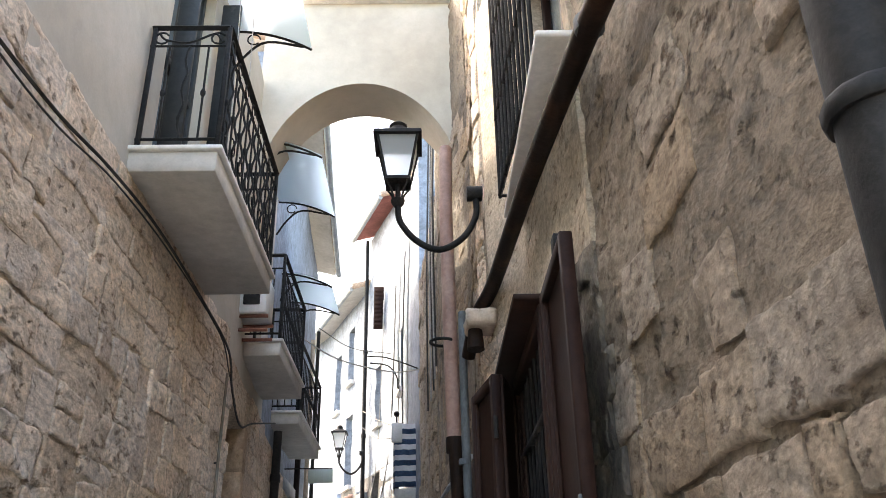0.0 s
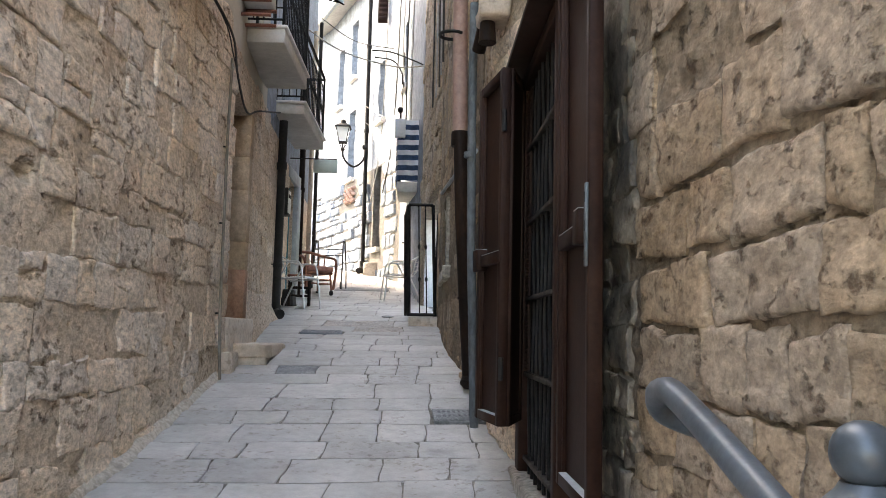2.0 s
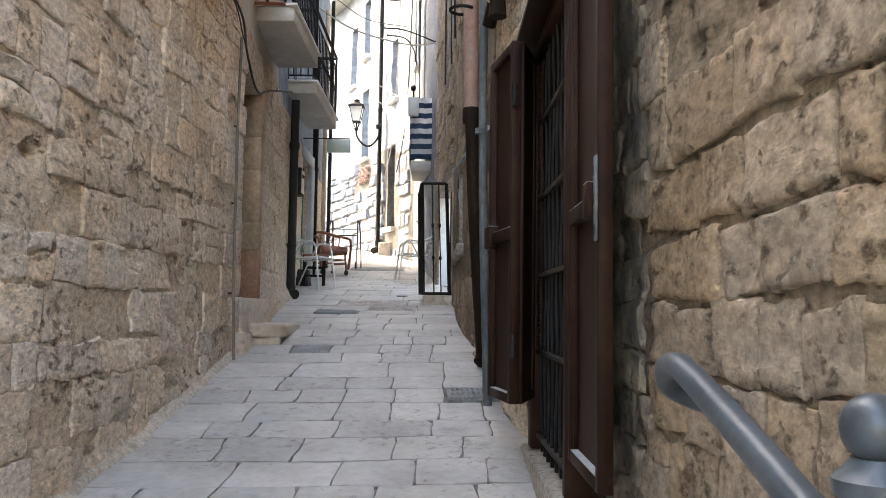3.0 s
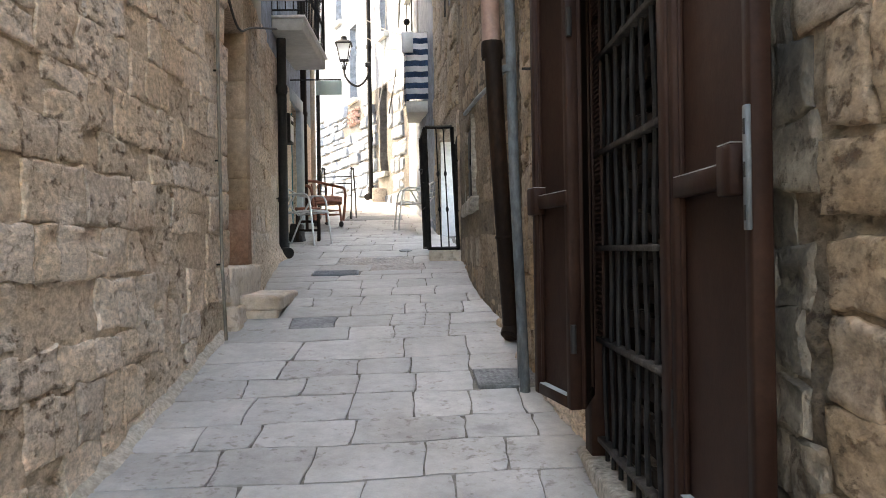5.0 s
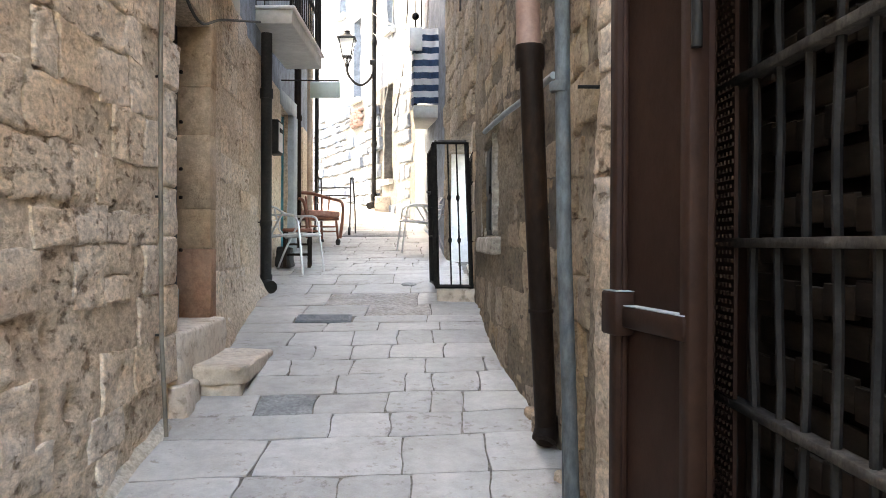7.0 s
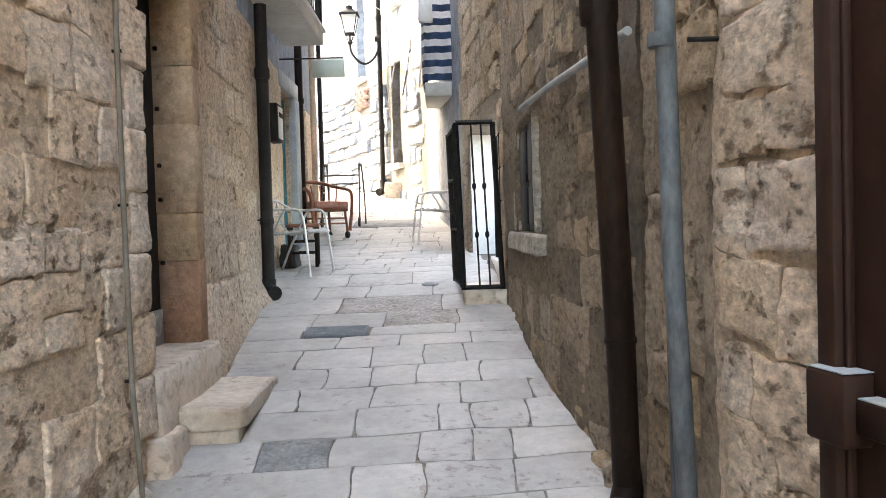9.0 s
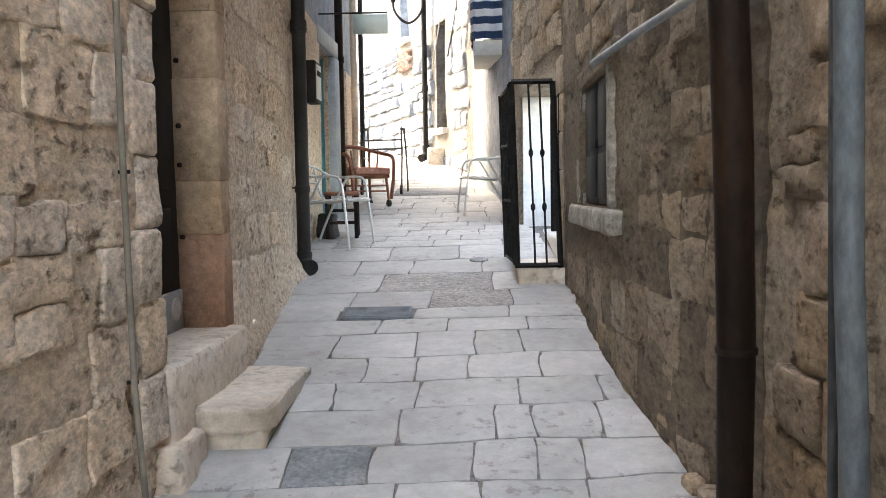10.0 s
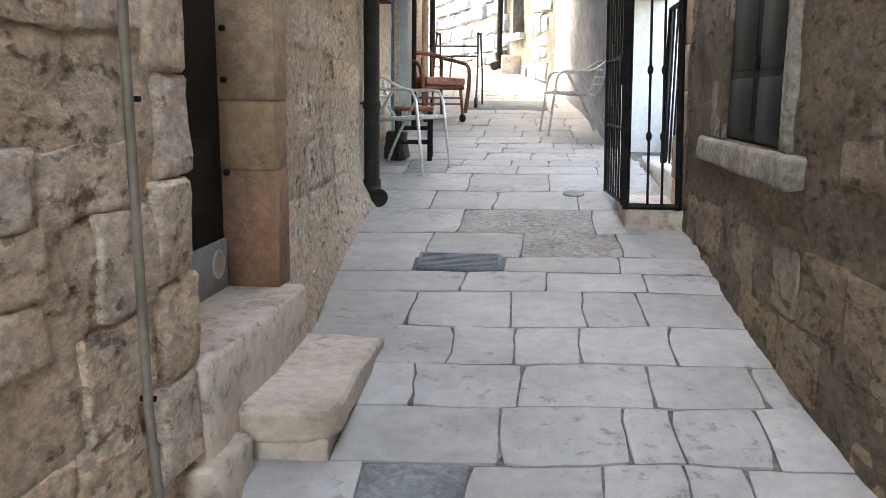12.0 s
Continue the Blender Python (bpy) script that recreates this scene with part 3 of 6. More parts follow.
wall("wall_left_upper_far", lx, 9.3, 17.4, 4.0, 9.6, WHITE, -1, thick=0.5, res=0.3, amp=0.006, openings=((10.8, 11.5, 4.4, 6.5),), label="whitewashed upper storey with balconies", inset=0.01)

GATE = (2.98, 4.32, 0.55, 2.97)
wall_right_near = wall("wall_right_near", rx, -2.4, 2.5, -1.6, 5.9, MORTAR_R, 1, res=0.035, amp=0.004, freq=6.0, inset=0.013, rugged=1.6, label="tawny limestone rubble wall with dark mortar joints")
wall_right_strip = wall("wall_right_strip", rx, 2.5, 2.975, 0.0, 3.05, GAPSTONE, 1, res=0.03, amp=0.012, lump=0.015, freq=4.5, rugged=1.8, label="dark-streaked rubble wall beside the gate")
wall_right_gate = wall("wall_right_gate", rx, 2.5, 5.0, 0.0, 6.4, OCHRE, 1, res=0.09, amp=0.014, lump=0.015, openings=(GATE, (2.5, 2.98, 0.0, 3.05), (4.325, 5.0, 0.0, 3.4), (2.62, 3.85, 4.02, 5.7)), label="yellowed plaster wall round the gate opening")
wall_right_pier = wall("wall_right_pier", rx, 4.325, 5.4, 0.0, 3.4, MORTAR_L, 1, res=0.04, amp=0.004, freq=5.0, inset=0.015, rugged=1.1, label="rough tawny stone pier beside the gate")
wall_right_pipes = wall("wall_right_pipes", rx, 5.0, 6.3, 0.4, 8.5, MORTAR_R, 1, res=0.05, amp=0.004, freq=5.0, inset=0.015, rugged=1.1, openings=((5.0, 5.4, 0.4, 3.4),), label="rough tawny stone wall behind the drainpipes")
WIN = (8.03, 9.12, 2.165, 2.9)
wall_right_window = wall("wall_right_window", rx, 6.3, 9.95, 0.7, 8.5, DAMP, 1, res=0.05, amp=0.01, lump=0.02, rugged=1.3, openings=(WIN,), label="damp brown rendered wall with a small shuttered window")
wall_right_door = wall("wall_right_door", rx, 9.95, 13.2, 1.0, 7.5, MORTAR_R, 1, res=0.12, amp=0.02, lump=0.02, openings=((10.15, 12.6, 1.5, 3.25),), label="shaded stone wall with a raised barred doorway")
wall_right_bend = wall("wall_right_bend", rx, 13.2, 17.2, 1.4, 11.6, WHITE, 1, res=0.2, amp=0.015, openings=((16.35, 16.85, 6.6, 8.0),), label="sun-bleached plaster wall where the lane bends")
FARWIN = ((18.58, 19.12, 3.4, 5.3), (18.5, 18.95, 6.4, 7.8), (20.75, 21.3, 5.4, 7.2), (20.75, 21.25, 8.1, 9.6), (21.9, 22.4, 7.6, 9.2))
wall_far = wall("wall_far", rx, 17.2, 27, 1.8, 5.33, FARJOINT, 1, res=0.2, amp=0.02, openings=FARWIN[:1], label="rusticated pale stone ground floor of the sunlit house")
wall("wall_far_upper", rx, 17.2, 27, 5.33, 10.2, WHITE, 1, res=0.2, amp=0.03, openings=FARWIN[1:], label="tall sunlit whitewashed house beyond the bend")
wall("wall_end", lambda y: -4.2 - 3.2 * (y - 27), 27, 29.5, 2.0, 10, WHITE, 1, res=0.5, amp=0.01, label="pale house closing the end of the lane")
wall("wall_left_end", lambda y: -1.9 - 1.6 * (y - 17.4), 17.4, 19.4, 1.8, 6.0, WHITE, -1, res=0.4, amp=0.01, label="pale house corner at the bend")

# the passage behind the walker and the rear of the houses: an added, unseen wall, low and far back to let skylight in
bm = box(-5.5, 5.5, -9.6, -9.2, -1.8, 2.6, 0)
tagged(part("wall_behind", bm, CREAM), "unseen plaster wall added behind the start of the lane", "wall", kind="structure")

# arch that spans the lane
bm = bmesh.new()
outline = [(-1.24, 5.9)] + [(-0.1 - 1.12 * math.cos(radians(a)), 5.85 + 1.53 * math.sin(radians(a))) for a in range(8, 180, 6)] + [(1.04, 5.85), (1.04, 8.55), (-1.24, 8.55)]
lo = [bm.verts.new((x, 7.15, z)) for x, z in outline]
hi = [bm.verts.new((x, 7.8, z)) for x, z in outline]
bm.faces.new(lo), bm.faces.new(hi[::-1])
for k in range(len(lo)):
    bm.faces.new((lo[k], hi[k], hi[(k + 1) % len(lo)], lo[(k + 1) % len(lo)]))
arch = tagged(part("arch", bm, CREAM), "cream plastered arch spanning the lane between the houses", "arch", kind="structure")
part("cornice", box(-1.24, 1.04, 7.06, 7.86, 8.555, 8.63, 0.01), MARBLE, arch, "weathered stone coping")


# ---- roofs of the far houses ----
def roof(y0, y1, z, xs, out, label, boards):
    """An eaves strip: red boards below, rows of round tiles above, and a gutter."""
    t = thing("tiled_roof", label, "roof")
    bm = bmesh.new()
    n = max(2, int((y1 - y0) / 0.8))
    for k in range(n):
        a, b = y0 + (y1 - y0) * k / n, y0 + (y1 - y0) * (k + 1) / n
        quad = [(xs(a) - out * 0.4, a, z), (xs(b) - out * 0.4, b, z), (xs(b) + out * 1.6, b, z + 0.5), (xs(a) + out * 1.6, a, z + 0.5)]
        v = [bm.verts.new(q) for q in quad] + [bm.verts.new((x, y, zz + 0.05)) for x, y, zz in quad]
        for f in ((0, 1, 2, 3), (7, 6, 5, 4), (0, 4, 5, 1), (1, 5, 6, 2), (2, 6, 7, 3), (3, 7, 4, 0)):
            bm.faces.new([v[i] for i in f])
    part("eaves_boards", bm, boards, t)
    bm = bmesh.new()
    y = y0
    while y < y1:
        sweep([(xs(y) - out * 0.46, y, z + 0.08), (xs(y) + out * 1.6, y, z + 0.6)], 0.085, 8, bm)
        y += 0.2
    part("tile_rows", bm, ROOFT, t)
    part("gutter", sweep([(xs(y0) - out * 0.47, y0, z + 0.0), (xs((y0 + y1) / 2) - out * 0.47, (y0 + y1) / 2, z), (xs(y1) - out * 0.47, y1, z + 0.0)], 0.06, 8), GREYST, t, "grey round gutter")


wall("wall_far_top", rx, 17.2, 19.6, 10.2, 11.6, WHITE, 1, res=0.3, amp=0.01, label="raised storey of the sunlit house at the bend")
roof(17.2, 19.6, 11.6, rx, 1, "old clay-tiled roof with red eaves above the bend", REDWOOD)
roof(19.6, 27, 10.2, rx, 1, "clay-tiled roof edge on the far house", CONC)
roof(9.3, 17.4, 9.6, lx, -1, "clay-tiled roof edge of the whitewashed house", CONC)

# ---- doorway recess and steps ----
bm = box(-1.53, -1.47, NICHE[0] - 0.1, NICHE[1] + 0.02, 1.55, 3.7, 0.004)
door_1 = tagged(part("door_1", bm, BLACK), "black painted door set deep in a stone recess", "door", kind="structure")
for z in (1.62, 2.3, 3.0):
    part("door_panel", box(-1.469, -1.456, 6.95, 7.7, z + 0.3 if z < 1.7 else z, z + 0.58, 0.006), BLACK, door_1)
part("vent_panel", box(-1.469, -1.452, 7.2, 7.81, 1.56, 1.78, 0.004), GREYST, door_1, "pale panel below the door")
bm = bmesh.new()
for k in range(9):
    zc = 1.65 + k * 0.01
    half = math.sqrt(max(0.0, 0.05**2 - (zc - 1.69) ** 2))
    if half > 0.01:
        box(-1.451, -1.445, 7.7 - half, 7.7 + half, zc - 0.003, zc + 0.003, 0, bm)
sweep([Vector((-1.448, 7.7 + 0.055 * math.cos(a), 1.69 + 0.055 * math.sin(a))) for a in [2 * math.pi * k / 20 for k in range(21)]], 0.006, 6, bm)
part("round_vent", bm, STRAP, door_1, "round slatted white vent")

jamb_1 = thing("door_jamb", "worn dressed stone jamb of the recessed doorway", "door jamb", kind="structure")
for k, (a, b) in enumerate(((1.57, 2.06), (2.06, 2.34), (2.34, 2.86), (2.86, 3.2), (3.2, 3.64))):
    bm = box(-1.50, -1.235 - 0.004 * (k % 2), NICHE[1] - 0.03 - 0.006 * (k % 3), NICHE[1] + 0.12, a + 0.0008, b - 0.0008, 0.003)
    part("jamb_stone", bm, ORANGE if k == 0 else REVEAL, jamb_1)
jamb_2 = thing("door_jamb", "broken edge of the stone wall beside the doorway", "door jamb", kind="structure")
def rough_block(x0, x1, y0, y1, z0, z1, amp=0.012, cut=None, n=8):
    """A worn stone block: a subdivided box pushed about by noise, its edges rounded; cut knocks off one upper corner."""
    bm = box(x0, x1, y0, y1, z0, z1, 0.014)
    bmesh.ops.subdivide_edges(bm, edges=bm.edges[:], cuts=n // 2, use_grid_fill=True)
    for v in bm.verts:
        p = v.co.copy()
        v.co += Vector((noise.noise(p * 5), noise.noise(p * 5 + Vector((7, 0, 0))), 0.6 * noise.noise(p * 5 + Vector((0, 9, 0))))) * amp
        v.co += Vector((noise.noise(p * 17), noise.noise(p * 17 + Vector((7, 0, 0))), 0.5 * noise.noise(p * 17 + Vector((0, 9, 0))))) * amp * 0.4
        if cut and (p - Vector(cut[:3])).length < cut[3]:
            v.co += (Vector(((x0 + x1) / 2, (y0 + y1) / 2, z0)) - p).normalized() * (cut[3] - (p - Vector(cut[:3])).length) * 0.7
    for f in bm.faces:
        f.smooth = True
    return bm


for k in range(9):
    z = 1.3 + 0.28 * k
    part("jamb_stone", rough_block(-1.46, -1.152 - 0.008 * (k % 2), 6.56 + 0.04 * (k % 2), (6.80, 6.83, 6.775, 6.815, 6.79)[k % 5], z, z + 0.276, 0.016, n=10), STONE_L, jamb_2)
pins = thing("hinge_pins", "rusty iron hinge pins in the worn door jamb", "hinge")
for z in (2.05, 2.42, 2.62, 2.95, 3.3):
    part("pin", lathe([(0.010, -0.012), (0.014, -0.005), (0.014, 0.006), (0.008, 0.012)], 10, at=(-1.44, 7.80, z)), RUSTPIPE, pins)
step_1 = thing("door_step", "pale worn limestone doorstep in front of the recessed door", "step", kind="structure")
part("sill_stone", rough_block(-1.54, -1.14, 6.80, 7.9, 1.0, 1.575, 0.014), STEPST, step_1)
step_2 = thing("stone_step", "low pale stone step with a broken corner", "step", kind="structure")
part("tread", rough_block(-1.2, -0.83, 7.06, 7.98, 1.22, 1.34, 0.016, cut=(-0.80, 7.02, 1.25, 0.17), n=12), STEPST, step_2)
part("riser", rough_block(-1.2, -0.865, 7.10, 7.95, 1.0, 1.225, 0.016), STEPST, step_2)
part("foot_stone", rough_block(-1.22, -1.09, 6.72, 7.04, 0.95, 1.27, 0.025, n=10), STEPST, step_2)
stub = thing("pipe_stub", "short stone-coloured pipe stub in the wall", "pipe")
part("stub_body", sweep([(-1.36, 8.45, 1.5), (-1.245, 8.43, 1.49)], 0.03, 10), STONE_L, stub)
# swollen plaster along the foot of the far left wall
bm = bmesh.new()
prof = [(0.0, 0.42), (0.03, 0.3), (0.06, 0.15), (0.11, 0.0), (0.11, -0.15)]
rows = []
for k in range(31):
    y = 7.9 + 2.3 * k / 30
    rows.append([bm.verts.new((lx(y) - 0.02 + px_ * (1 + 0.5 * noise.noise(Vector((0, y * 2, j)))), y, gz(y) + pz_ + 0.03 * noise.noise(Vector((3, y * 3, j))))) for j, (px_, pz_) in enumerate(prof)])
for a, b in zip(rows, rows[1:]):
    for j in range(len(prof) - 1):
        bm.faces.new((a[j], a[j + 1], b[j + 1], b[j])).smooth = True
tagged(part("wall_foot", bm, MORTAR_L), "swollen lime render along the wall's foot", "wall base", kind="structure")

bm = bmesh.new()
rows = []
for k in range(66):
    y = 0.2 + 6.4 * k / 65
    w = 0.045 + 0.04 * noise.noise(Vector((1, y * 1.7, 0))) + 0.02 * noise.noise(Vector((1, y * 7, 0)))
    rows.append([bm.verts.new((lx(y) - 0.03 + px_, y, gz(y) + pz_)) for px_, pz_ in ((0, 0.06), (0.04 + w * 0.25, 0.025 + 0.01 * noise.noise(Vector((2, y * 5, 0)))), (0.04 + w * 0.6, 0.011), (0.04 + w, -0.01))])
for a, b in zip(rows, rows[1:]):
    for j in range(3):
        bm.faces.new((a[j], a[j + 1], b[j + 1], b[j])).smooth = True
tagged(part("wall_foot", bm, SAND), "pale dust and crumbled mortar along the wall's foot", "wall base", kind="structure")
for k, (x, y, w, d, h) in enumerate(((0.955, 6.6, 0.11, 0.14, 0.09), (0.935, 6.78, 0.1, 0.1, 0.05), (1.0, 5.95, 0.1, 0.12, 0.05))):
    st = thing("loose_stone", "broken tawny stone lying at the wall's foot", "stone", "broken stones at the wall", at=(x, y, gz(y)), rz=20 * k)
    part("block", rough_block(-w / 2, w / 2, -d / 2, d / 2, -0.05, h, 0.02), STONE_R, st)

# ---- brown gate ----
def gate_leaf(x, y, ang, width, z0, z1, bar_z, latch, f):
    """A steel leaf hinged at x, y and swung by ang degrees from +y; its frame, panel, crossbar, lock box and plate stand on the side f."""
    t = thing("gate_leaf", "brown painted steel gate leaf standing open", "gate", "leaves of the brown gate", at=(x, y, 0), rz=ang)
    fr = 0.05
    part("panel", box(f * 0.012, f * 0.02, 0.02, width - 0.02, z0 + 0.02, z1 - 0.02, 0), BROWN, t)
    for a, b in ((0, fr), (width - fr, width)):
        part("stile", box(f * -0.022, f * 0.03, a, b, z0, z1, 0.004), BROWN, t)
    for a, b in ((z0, z0 + fr), (z1 - fr, z1)):
        part("rail", box(f * -0.021, f * 0.029, fr + 0.001, width - fr - 0.001, a, b, 0.004), BROWN, t)
    part("dusty_edge", box(f * -0.02, f * 0.011, fr + 0.012, width - fr - 0.012, z0 + fr + 0.0005, z0 + fr + 0.003, 0), GREYST, t, "pale dust on the lower rail")
    for a in (fr + 0.001, width - fr - 0.012):
        part("bead", box(f * -0.006, f * 0.011, a, a + 0.011, z0 + fr + 0.004, z1 - fr, 0.002), BROWN, t)
    c0, c1, l0, l1 = (fr + 0.014, width - 0.165, width - 0.16, width - fr - 0.014) if latch else (0.015, width - 0.112, width - 0.11, width - 0.004)
    bar = part("crossbar", box(f * -0.03, f * 0.011, c0, c1, bar_z - 0.03, bar_z + 0.03, 0.004), BROWN, t)
    part("dusty_edge", box(f * -0.028, f * 0.01, c0 + 0.003, c1 - 0.003, bar_z + 0.0305, bar_z + 0.033, 0), GREYST, bar, "pale dust on the crossbar")
    lock = part("lock_box", box(f * -0.05, f * 0.011, l0, l1, bar_z - 0.055, bar_z + 0.07, 0.006), BROWN, t)
    part("dusty_edge", box(f * -0.047, f * 0.01, l0 + 0.003, l1 - 0.003, bar_z + 0.0705, bar_z + 0.0725, 0), GREYST, lock)
    if latch:
        plate = part("strike_plate", box(f * -0.034, f * -0.0225, width - 0.022, width + 0.006, bar_z - 0.14, bar_z + 0.15, 0.002), GALV, t, "galvanised strike plate")
        for z in (-0.1, 0.0, 0.1):
            part("slot", box(f * -0.0365, f * -0.034, width - 0.012, width - 0.004, bar_z + z - 0.018, bar_z + z + 0.018, 0), BLACK, plate)
    for z in (z0 + 0.3, z1 - 0.3):
        part("hinge", sweep([(f * -0.012, -0.014, z - 0.06), (f * -0.012, -0.014, z + 0.06)], 0.014, 8), BLACK, t)
    return t


gate_leaf(1.13, 2.97, 180 - 0.2, 0.665, 0.88, 3.0, 1.86, True, -1)
gate_leaf(0.97, 3.90, 10.6, 0.488, 1.0, 2.93, 1.895, False, 1)
gate_leaf(1.09, 4.25, 162.6, 0.35, 1.0, 2.93, 1.895, False, -1)

gate = thing("barred_gate", "dark iron barred gate in a brown steel frame", "gate")
for y0, y1 in ((2.98, 3.06), (4.24, 4.40)):
    part("frame_post", box(1.10, 1.22, y0, y1, 0.62, 2.97, 0.005), BROWN, gate)
part("frame_head", box(1.10, 1.22, 3.061, 4.239, 2.9, 2.97, 0.005), BROWN, gate)
for z in (0.8, 1.262, 1.68, 2.105, 2.53):
    part("flat_bar", box(1.125, 1.165, 3.062, 4.238, z - 0.012, z + 0.012, 0.002), DUSTBAR, gate, "dusty flat iron crossbar")
for k in range(8):
    y = 3.13 + 0.145 * k
    pts = [(1.148 + 0.004 * math.sin(z * 9 + k), y + 0.006 * math.sin(z * 4 + 2 * k), z) for z in [0.66 + 0.14 * i for i in range(17)]]
    part("upright_bar", sweep(pts, 0.011, 6), IRON, gate)
part("mesh_panel", box(1.13, 1.14, 4.1, 4.238, 1.29, 2.88, 0), BROWN, gate, "dark perforated steel strip")
bm = bmesh.new()
for i in range(70):
    for j in range(5):
        yy, zz = 4.113 + 0.028 * j + (0.014 if i % 2 else 0), 1.31 + 0.022 * i
        if yy < 4.23:
            box(1.124, 1.13, yy - 0.008, yy + 0.008, zz - 0.005, zz + 0.005, 0, bm)
part("raised_pattern", bm, BROWN, gate)
hood = thing("gate_hood", "dark sheet-metal hood over the gate", "hood")
bm = box(0.99, 1.24, 2.96, 4.46, 2.985, 3.015, 0.004)
part("hood_sheet", bm, BROWN, hood)
part("hood_bracket", box(1.12, 1.2, 2.52, 2.6, 3.03, 3.1, 0.004), IRON, hood)
part("hood_arm", box(0.995, 1.03, 4.2, 4.26, 2.9, 2.984, 0.003), GALV, hood)
# planks of the closed door behind the bars
wooden_door = thing("plank_door", "dark weathered door of overlapping boards behind the bars", "door")
part("backing", box(1.46, 1.5, 2.9, 4.4, 0.5, 3.05, 0), DARKWOOD, wooden_door)
# dark sheets added over the pale reveals, standing in for their shade
for ya, yb in ((2.985, 3.06), (4.245, 4.315)):
    part("side_lining", box(1.222, 1.458, ya, yb, 0.72, 2.96, 0.003), DARKWOOD, wooden_door)
for k in range(11):
    z = 0.74 + 0.2 * k
    for j in range(2):
        zz = z + 0.1 * j
        x = 1.225 + 0.03 * j
        pts = [3.07 + 1.17 * q / 8 for q in range(9)]
        for a, b in zip(pts, pts[1:]):
            dz = 0.012 * math.sin(9.7 * a + 3 * k + j)
            bd = part("board", box(x, x + 0.018, a + 0.003, b - 0.003, zz + dz, zz + 0.072 + dz, 0.003), DARKWOOD, wooden_door)
            if j == 0:
                # paler strip on the board's top edge, its highlight put in colour
                part("dusty_edge", box(x + 0.001, x + 0.017, a + 0.005, b - 0.005, zz + 0.0722 + dz, zz + 0.0745 + dz, 0), DUSTBAR, bd)
part("threshold", rough_block(1.06, 1.5, 2.9, 4.45, 0.3, 0.72, 0.012), WINST, None).name = "gate_threshold"
tagged(bpy.data.objects["gate_threshold"], "worn stone threshold under the gate", "threshold", kind="structure")
# added wall, hidden by the plank door, closing off the gate opening
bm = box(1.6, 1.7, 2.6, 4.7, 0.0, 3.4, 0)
tagged(part("wall_gate_back", bm, DAMP), "unseen dark wall added behind the gate", "wall", kind="structure")

# ---- drainpipes and pipes ----
def pipe(name, label, pts, r, material, collars=(), clamps=(), segs=14):
    t = thing(name, label, "pipe")
    part("tube", sweep(pts, r, segs), material, t)
    for p, rr, h, m in collars:
        part("collar", lathe([(rr, -h), (rr * 1.06, -h * 0.6), (rr * 1.06, h * 0.6), (rr, h)], 14, at=p), m, t)
    for p, q in clamps:
        part("clamp", sweep([p, q], 0.008, 6), IRON, t)
    return t


t = pipe("drainpipe", "leaning brown rusty metal drainpipe on the stone wall", [(0.945, 6.36, gz(6.36) + 0.02), (0.885, 6.15, 1.75), (0.84, 6.05, 2.4), (0.815, 6.05, 3.0)], 0.058, RUSTPIPE,
     collars=[((0.885, 6.15, 1.76), 0.061, 0.012, RUSTPIPE), ((0.813, 6.07, 3.03), 0.07, 0.06, RUSTPIPE)])
part("shoe", sweep(bezier([(0.938, 6.335, gz(6.36) + 0.16), (0.94, 6.33, gz(6.36) + 0.09), (0.922, 6.3, gz(6.36) + 0.04)], 5), [0.062] * 5 + [0.066] * 6, 12), RUSTPIPE, t)
t = pipe("drainpipe", "faded pink plastic downpipe high on the stone wall", [(0.811, 6.1, 3.06), (0.80, 6.2, 4.0), (0.79, 6.3, 5.2), (0.80, 6.38, 6.0)], 0.062, PINKPIPE,
         collars=[((0.793, 6.28, 4.9), 0.066, 0.04, PINKPIPE)])
part("hoop", sweep(arc((0.73, 6.15, 3.92), (1, 0, 0), (0, 1, 0), 0.1, 20, 320, 14), 0.014, 8), IRON, t, "black iron pipe hoop")
pipe("conduit", "galvanised steel pipe standing against the stone wall", [(0.92, 5.33, gz(5.33) - 0.02), (0.89, 5.34, 1.7), (0.876, 5.35, 2.1), (0.865, 5.36, 3.0), (0.87, 5.42, 3.9)], 0.031, GALV,
     collars=[((0.85, 5.35, 2.75), 0.036, 0.02, GALV)], clamps=[((0.93, 5.35, 2.75), (1.02, 5.35, 2.75))])
pipe("conduit", "thin grey conduit running beside the drainpipe", [(0.90, 5.45, 0.9), (0.895, 5.47, 2.0), (0.885, 5.5, 3.6)], 0.012, GALV, segs=8)
pipe("conduit", "thin pale conduit up the tan stone wall", [(-1.10, 6.42, gz(6.42) + 0.02), (-1.11, 6.37, 1.6), (-1.11, 6.35, 2.4), (-1.115, 6.36, 3.1), (-1.115, 6.4, 3.75)], 0.0125, PALEPIPE, segs=8,
     clamps=[((-1.13, 6.45, z), (-1.17, 6.45, z)) for z in (1.6, 2.35, 3.0)])
t = pipe("drainpipe", "black painted downpipe with a splayed foot", [(-1.34, 10.3, 4.2), (-1.345, 10.32, 3.0), (-1.35, 10.34, gz(10.34) + 0.1)], 0.055, BLACK,
         collars=[((-1.343, 10.31, 3.6), 0.064, 0.05, BLACK), ((-1.348, 10.33, 2.3), 0.06, 0.03, BLACK)], clamps=[((-1.35, 10.3, 2.31), (-1.46, 10.3, 2.31))])
part("shoe", sweep(bezier([(-1.35, 10.34, gz(10.34) + 0.16), (-1.34, 10.31, gz(10.34) + 0.07), (-1.27, 10.2, gz(10.34) + 0.045)], 5), 0.065, 12), BLACK, t)
